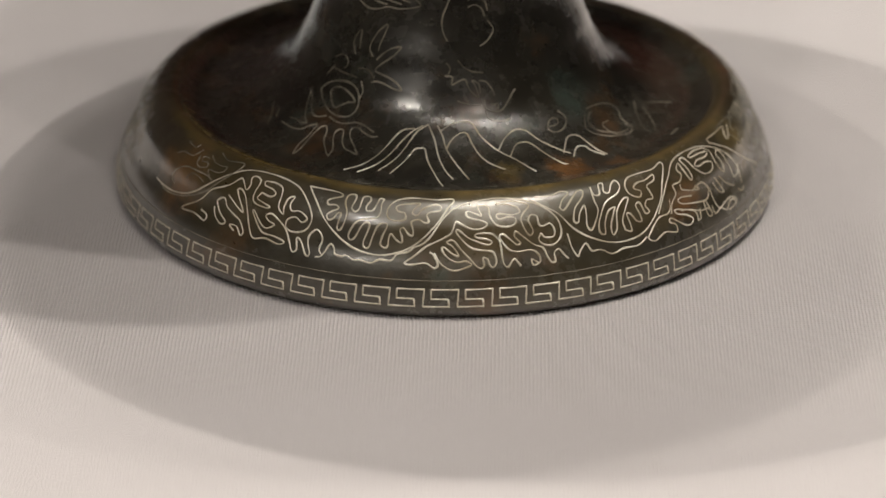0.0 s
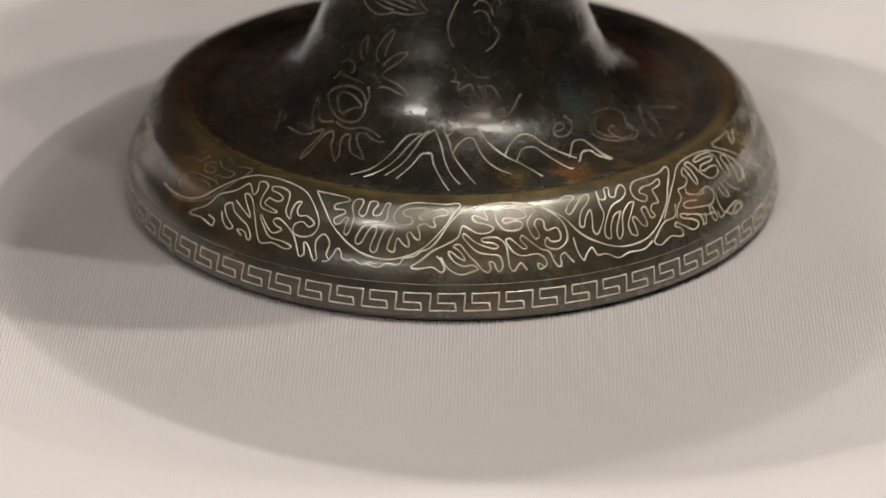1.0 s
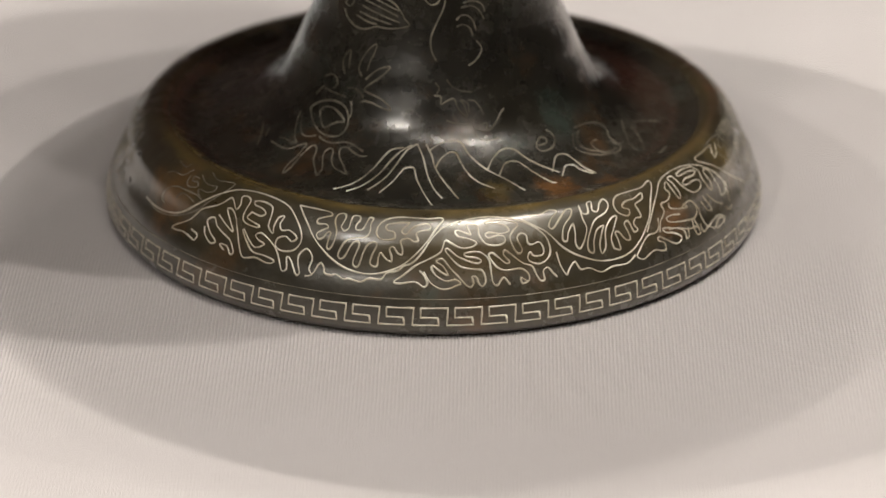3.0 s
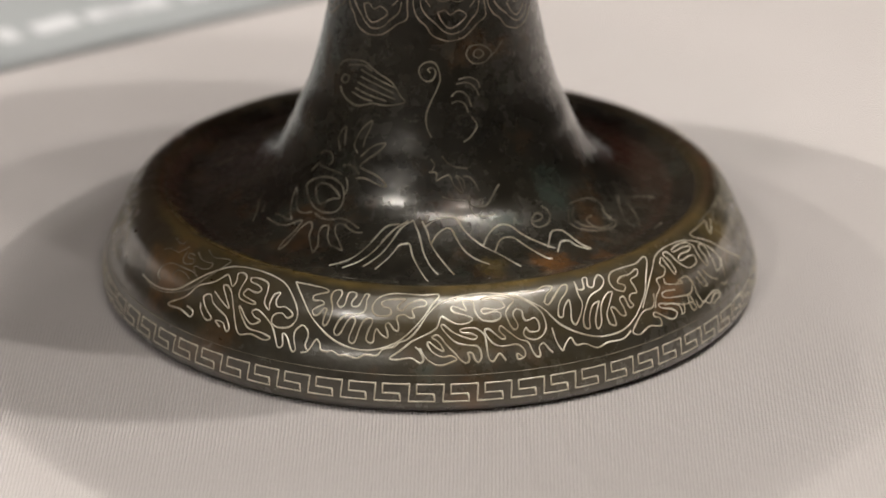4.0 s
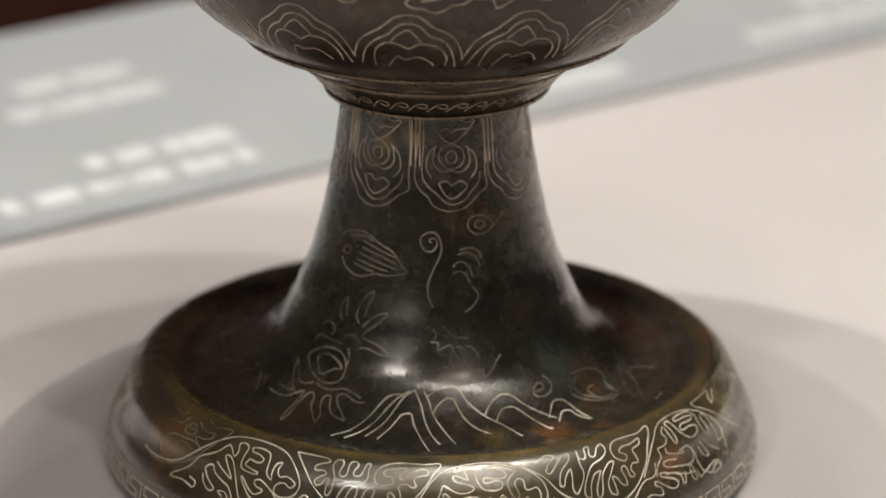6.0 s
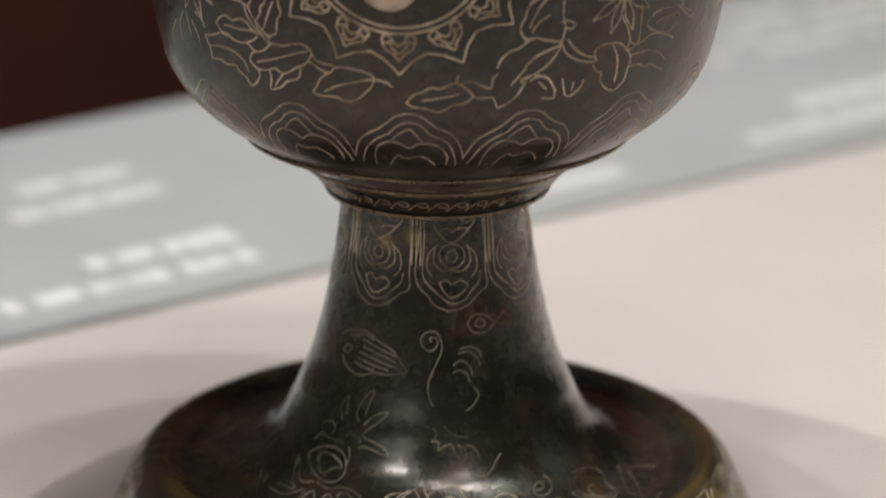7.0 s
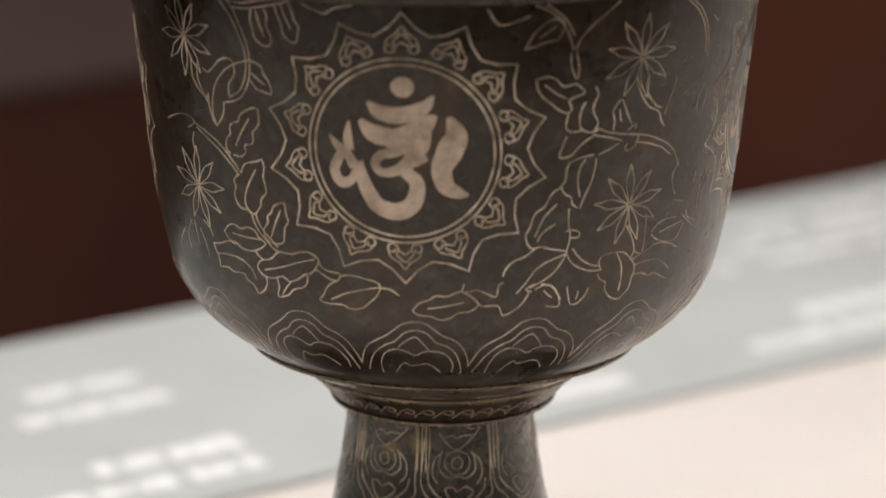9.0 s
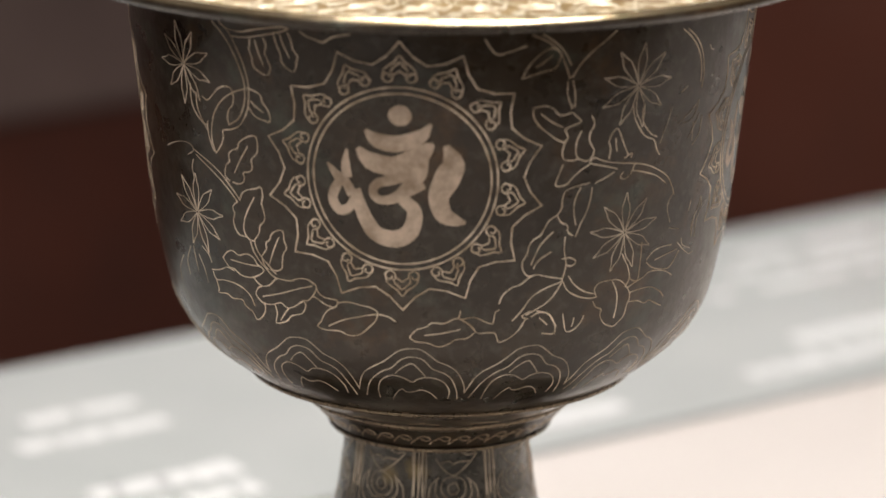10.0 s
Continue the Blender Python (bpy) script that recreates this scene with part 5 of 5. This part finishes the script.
def local(pts):
    """Millimetres round the roundel's middle as degrees and mm."""
    return [(MID + math.degrees(x / (BOWL.radius(AT[1] + y) * 1000)), y) for x, y in pts]


def ring(r, n=72):
    return local([(r * math.cos(2 * math.pi * k / n), r * math.sin(2 * math.pi * k / n) - 0.5) for k in range(n + 1)])


POINTS = 14
star = []
for k in range(POINTS):
    for f, r in ((0, 39.6), (0.22, 35.6), (0.5, 33.6), (0.78, 35.6)):
        a = 2 * math.pi * (k + f) / POINTS
        star.append((1.02 * r * math.sin(a), r * math.cos(a) - 0.2))
star.append(star[0])
edge = []
for p, q in zip(star, star[1:]):
    edge += [p, (p[0] * 0.97 + q[0] * 0.03, p[1] * 0.97 + q[1] * 0.03), (p[0] * 0.03 + q[0] * 0.97, p[1] * 0.03 + q[1] * 0.97)]
edge.append(star[0])

CURL = [(-2.1, -2.4), (-2.5, -4.3), (-4.0, -5.0), (-5.4, -4.0), (-5.1, -2.3), (-3.6, -2.0), (-3.2, -3.2)]
HEART = [CURL, [(-x, y) for x, y in CURL], [(-5.3, -3.0), (-4.9, -0.6), (-3.2, 1.0), (-1.6, 2.2), (0, 4.3), (1.6, 2.2), (3.2, 1.0), (4.9, -0.6), (5.3, -3.0)],
         [(0, -1.0), (-2.1, -2.4), (-2.7, -1.0), (-1.6, 0.4), (0, 1.8), (1.6, 0.4), (2.7, -1.0), (2.1, -2.4), (0, -1.0)]]
hearts = []
for k in range(POINTS):
    a = 2 * math.pi * k / POINTS
    hearts.append([local([((31.9 + 0.82 * y) * math.sin(a) + 0.86 * x * math.cos(a), (31.9 + 0.82 * y) * math.cos(a) - 0.86 * x * math.sin(a)) for x, y in stroke]) for stroke in HEART])

# widths in mm of the brush strokes of the syllable
BRUSH = [(1.2, 4.8, 5.4, 4.4, 1.0), (1.6, 5.8, 6.2, 7.0, 4.6, 1.0), (5.2, 3.6, 3.1, 2.8, 2.8, 3.1, 3.7, 1.9), (5.6, 6.4, 4.6, 3.8, 4.6, 5.4, 5.7, 5.2, 4.6, 4.0, 3.6), (3.4, 2.9, 3.1, 3.1, 3.4, 2.9, 2.3), (0.8, 2.8, 3.1), (0.8, 2.8, 3.4), (1.8, 7.0, 8.0, 6.4, 5.6, 3.8, 1.0)]
roundel_pieces = [
    inlay("roundel_ring_inlay", BOWL, [ring(26.9)], AT, 0.62, TARNISHED, bowl),
    inlay("roundel_ring_inlay", BOWL, [ring(25.1)], AT, 0.62, TARNISHED, bowl),
    inlay("star_edge_inlay", BOWL, [local(edge)], AT, 0.56, TARNISHED, bowl, sharp=True),
    inlay("syllable_inlay", BOWL, OM, AT, BRUSH, SHEET, bowl, "broad silver sheet brush letter"),
    inlay("dot_inlay", BOWL, [local([(3.3 * math.sin(k * math.pi / 16), 18.2) for k in range(-8, 9)])], AT, [[max(0.3, 6.6 * math.cos(k * math.pi / 16)) for k in range(-8, 9)]], SHEET, bowl),
]
roundel_pieces += [inlay("heart_inlay", BOWL, h, AT, 0.54, TARNISHED, bowl) for h in hearts]


def blossom(deg, mm, size, turn):
    """A nine-petalled open flower in wire outline."""
    strokes = []
    for k in range(9):
        a = 2 * math.pi * k / 9 + turn
        r = size * (1 + 0.14 * math.sin(3.1 * k + turn))
        petal = [(0.03, 0.01), (0.4, 0.10), (0.68, 0.125), (0.88, 0.06), (1.08, 0), (0.88, -0.05), (0.68, -0.12), (0.4, -0.10), (0.03, -0.01)]
        strokes.append([(math.degrees(r * (u * math.cos(a) - v * math.sin(a)) / (BOWL.radius(mm) * 1000)), r * (u * math.sin(a) + v * math.cos(a))) for u, v in petal])
    return inlay("blossom_inlay", BOWL, strokes, (deg, mm), 0.34, DIM, bowl)


vines = [inlay("vine_inlay", BOWL, RIGHT_VINE, AT, 0.44, TARNISHED, bowl), inlay("vine_inlay", BOWL, LEFT_VINE, AT, 0.44, TARNISHED, bowl)]
vines += [inlay("leaf_inlay", BOWL, [s], AT, 0.42, TARNISHED, bowl) for s in RIGHT_LEAVES + LEFT_LEAVES]
vines += [inlay("spray_inlay", BOWL, [s], AT, 0.42, DULL, bowl) for s in RIGHT_SPRAYS + LEFT_SPRAYS]
vines += [blossom(36.4, 99.0, 11.0, 0.2), blossom(36.5, 142.5, 11.5, 0.05), blossom(-53.3, 99.5, 11.0, 0.1), blossom(-52.6, 144.0, 11.0, 0.4)]
for turn in (90, 180, 270):
    for piece in roundel_pieces:
        twin(piece, turn)
for piece in vines:
    twin(piece, 180)

# scroll lines on the upper face of the brim
BRIM = Turned([(.1205, .2666), (.1178, .2661), (.1100, .2656), (.1000, .2650), (.0900, .2645), (.0800, .2642), (.0700, .2638)])
SCROLL = [[(0, 6), (2, 14), (5, 20), (8, 16), (7, 9), (4, 8), (3.5, 13)], [(5, 24), (2, 30), (4, 38), (8, 36), (8, 29), (5.5, 28)], [(9, 5), (7.5, 12)],
          [(0, 20), (1.5, 27), (0.5, 35)], [(3, 22), (6, 25), (9, 22)], [(1, 42), (4, 45), (8, 41)], [(0, 3.2), (4.5, 3.2), (9, 3.2)], [(1, 8), (2.5, 11), (1, 16)], [(6, 31), (7, 34)]]
curl = inlay("brim_scroll_inlay", BRIM, SCROLL, (-9, 0), 0.75, SILVER, face, lift=0.0003)
for k in range(1, 40):
    twin(curl, k * 9)
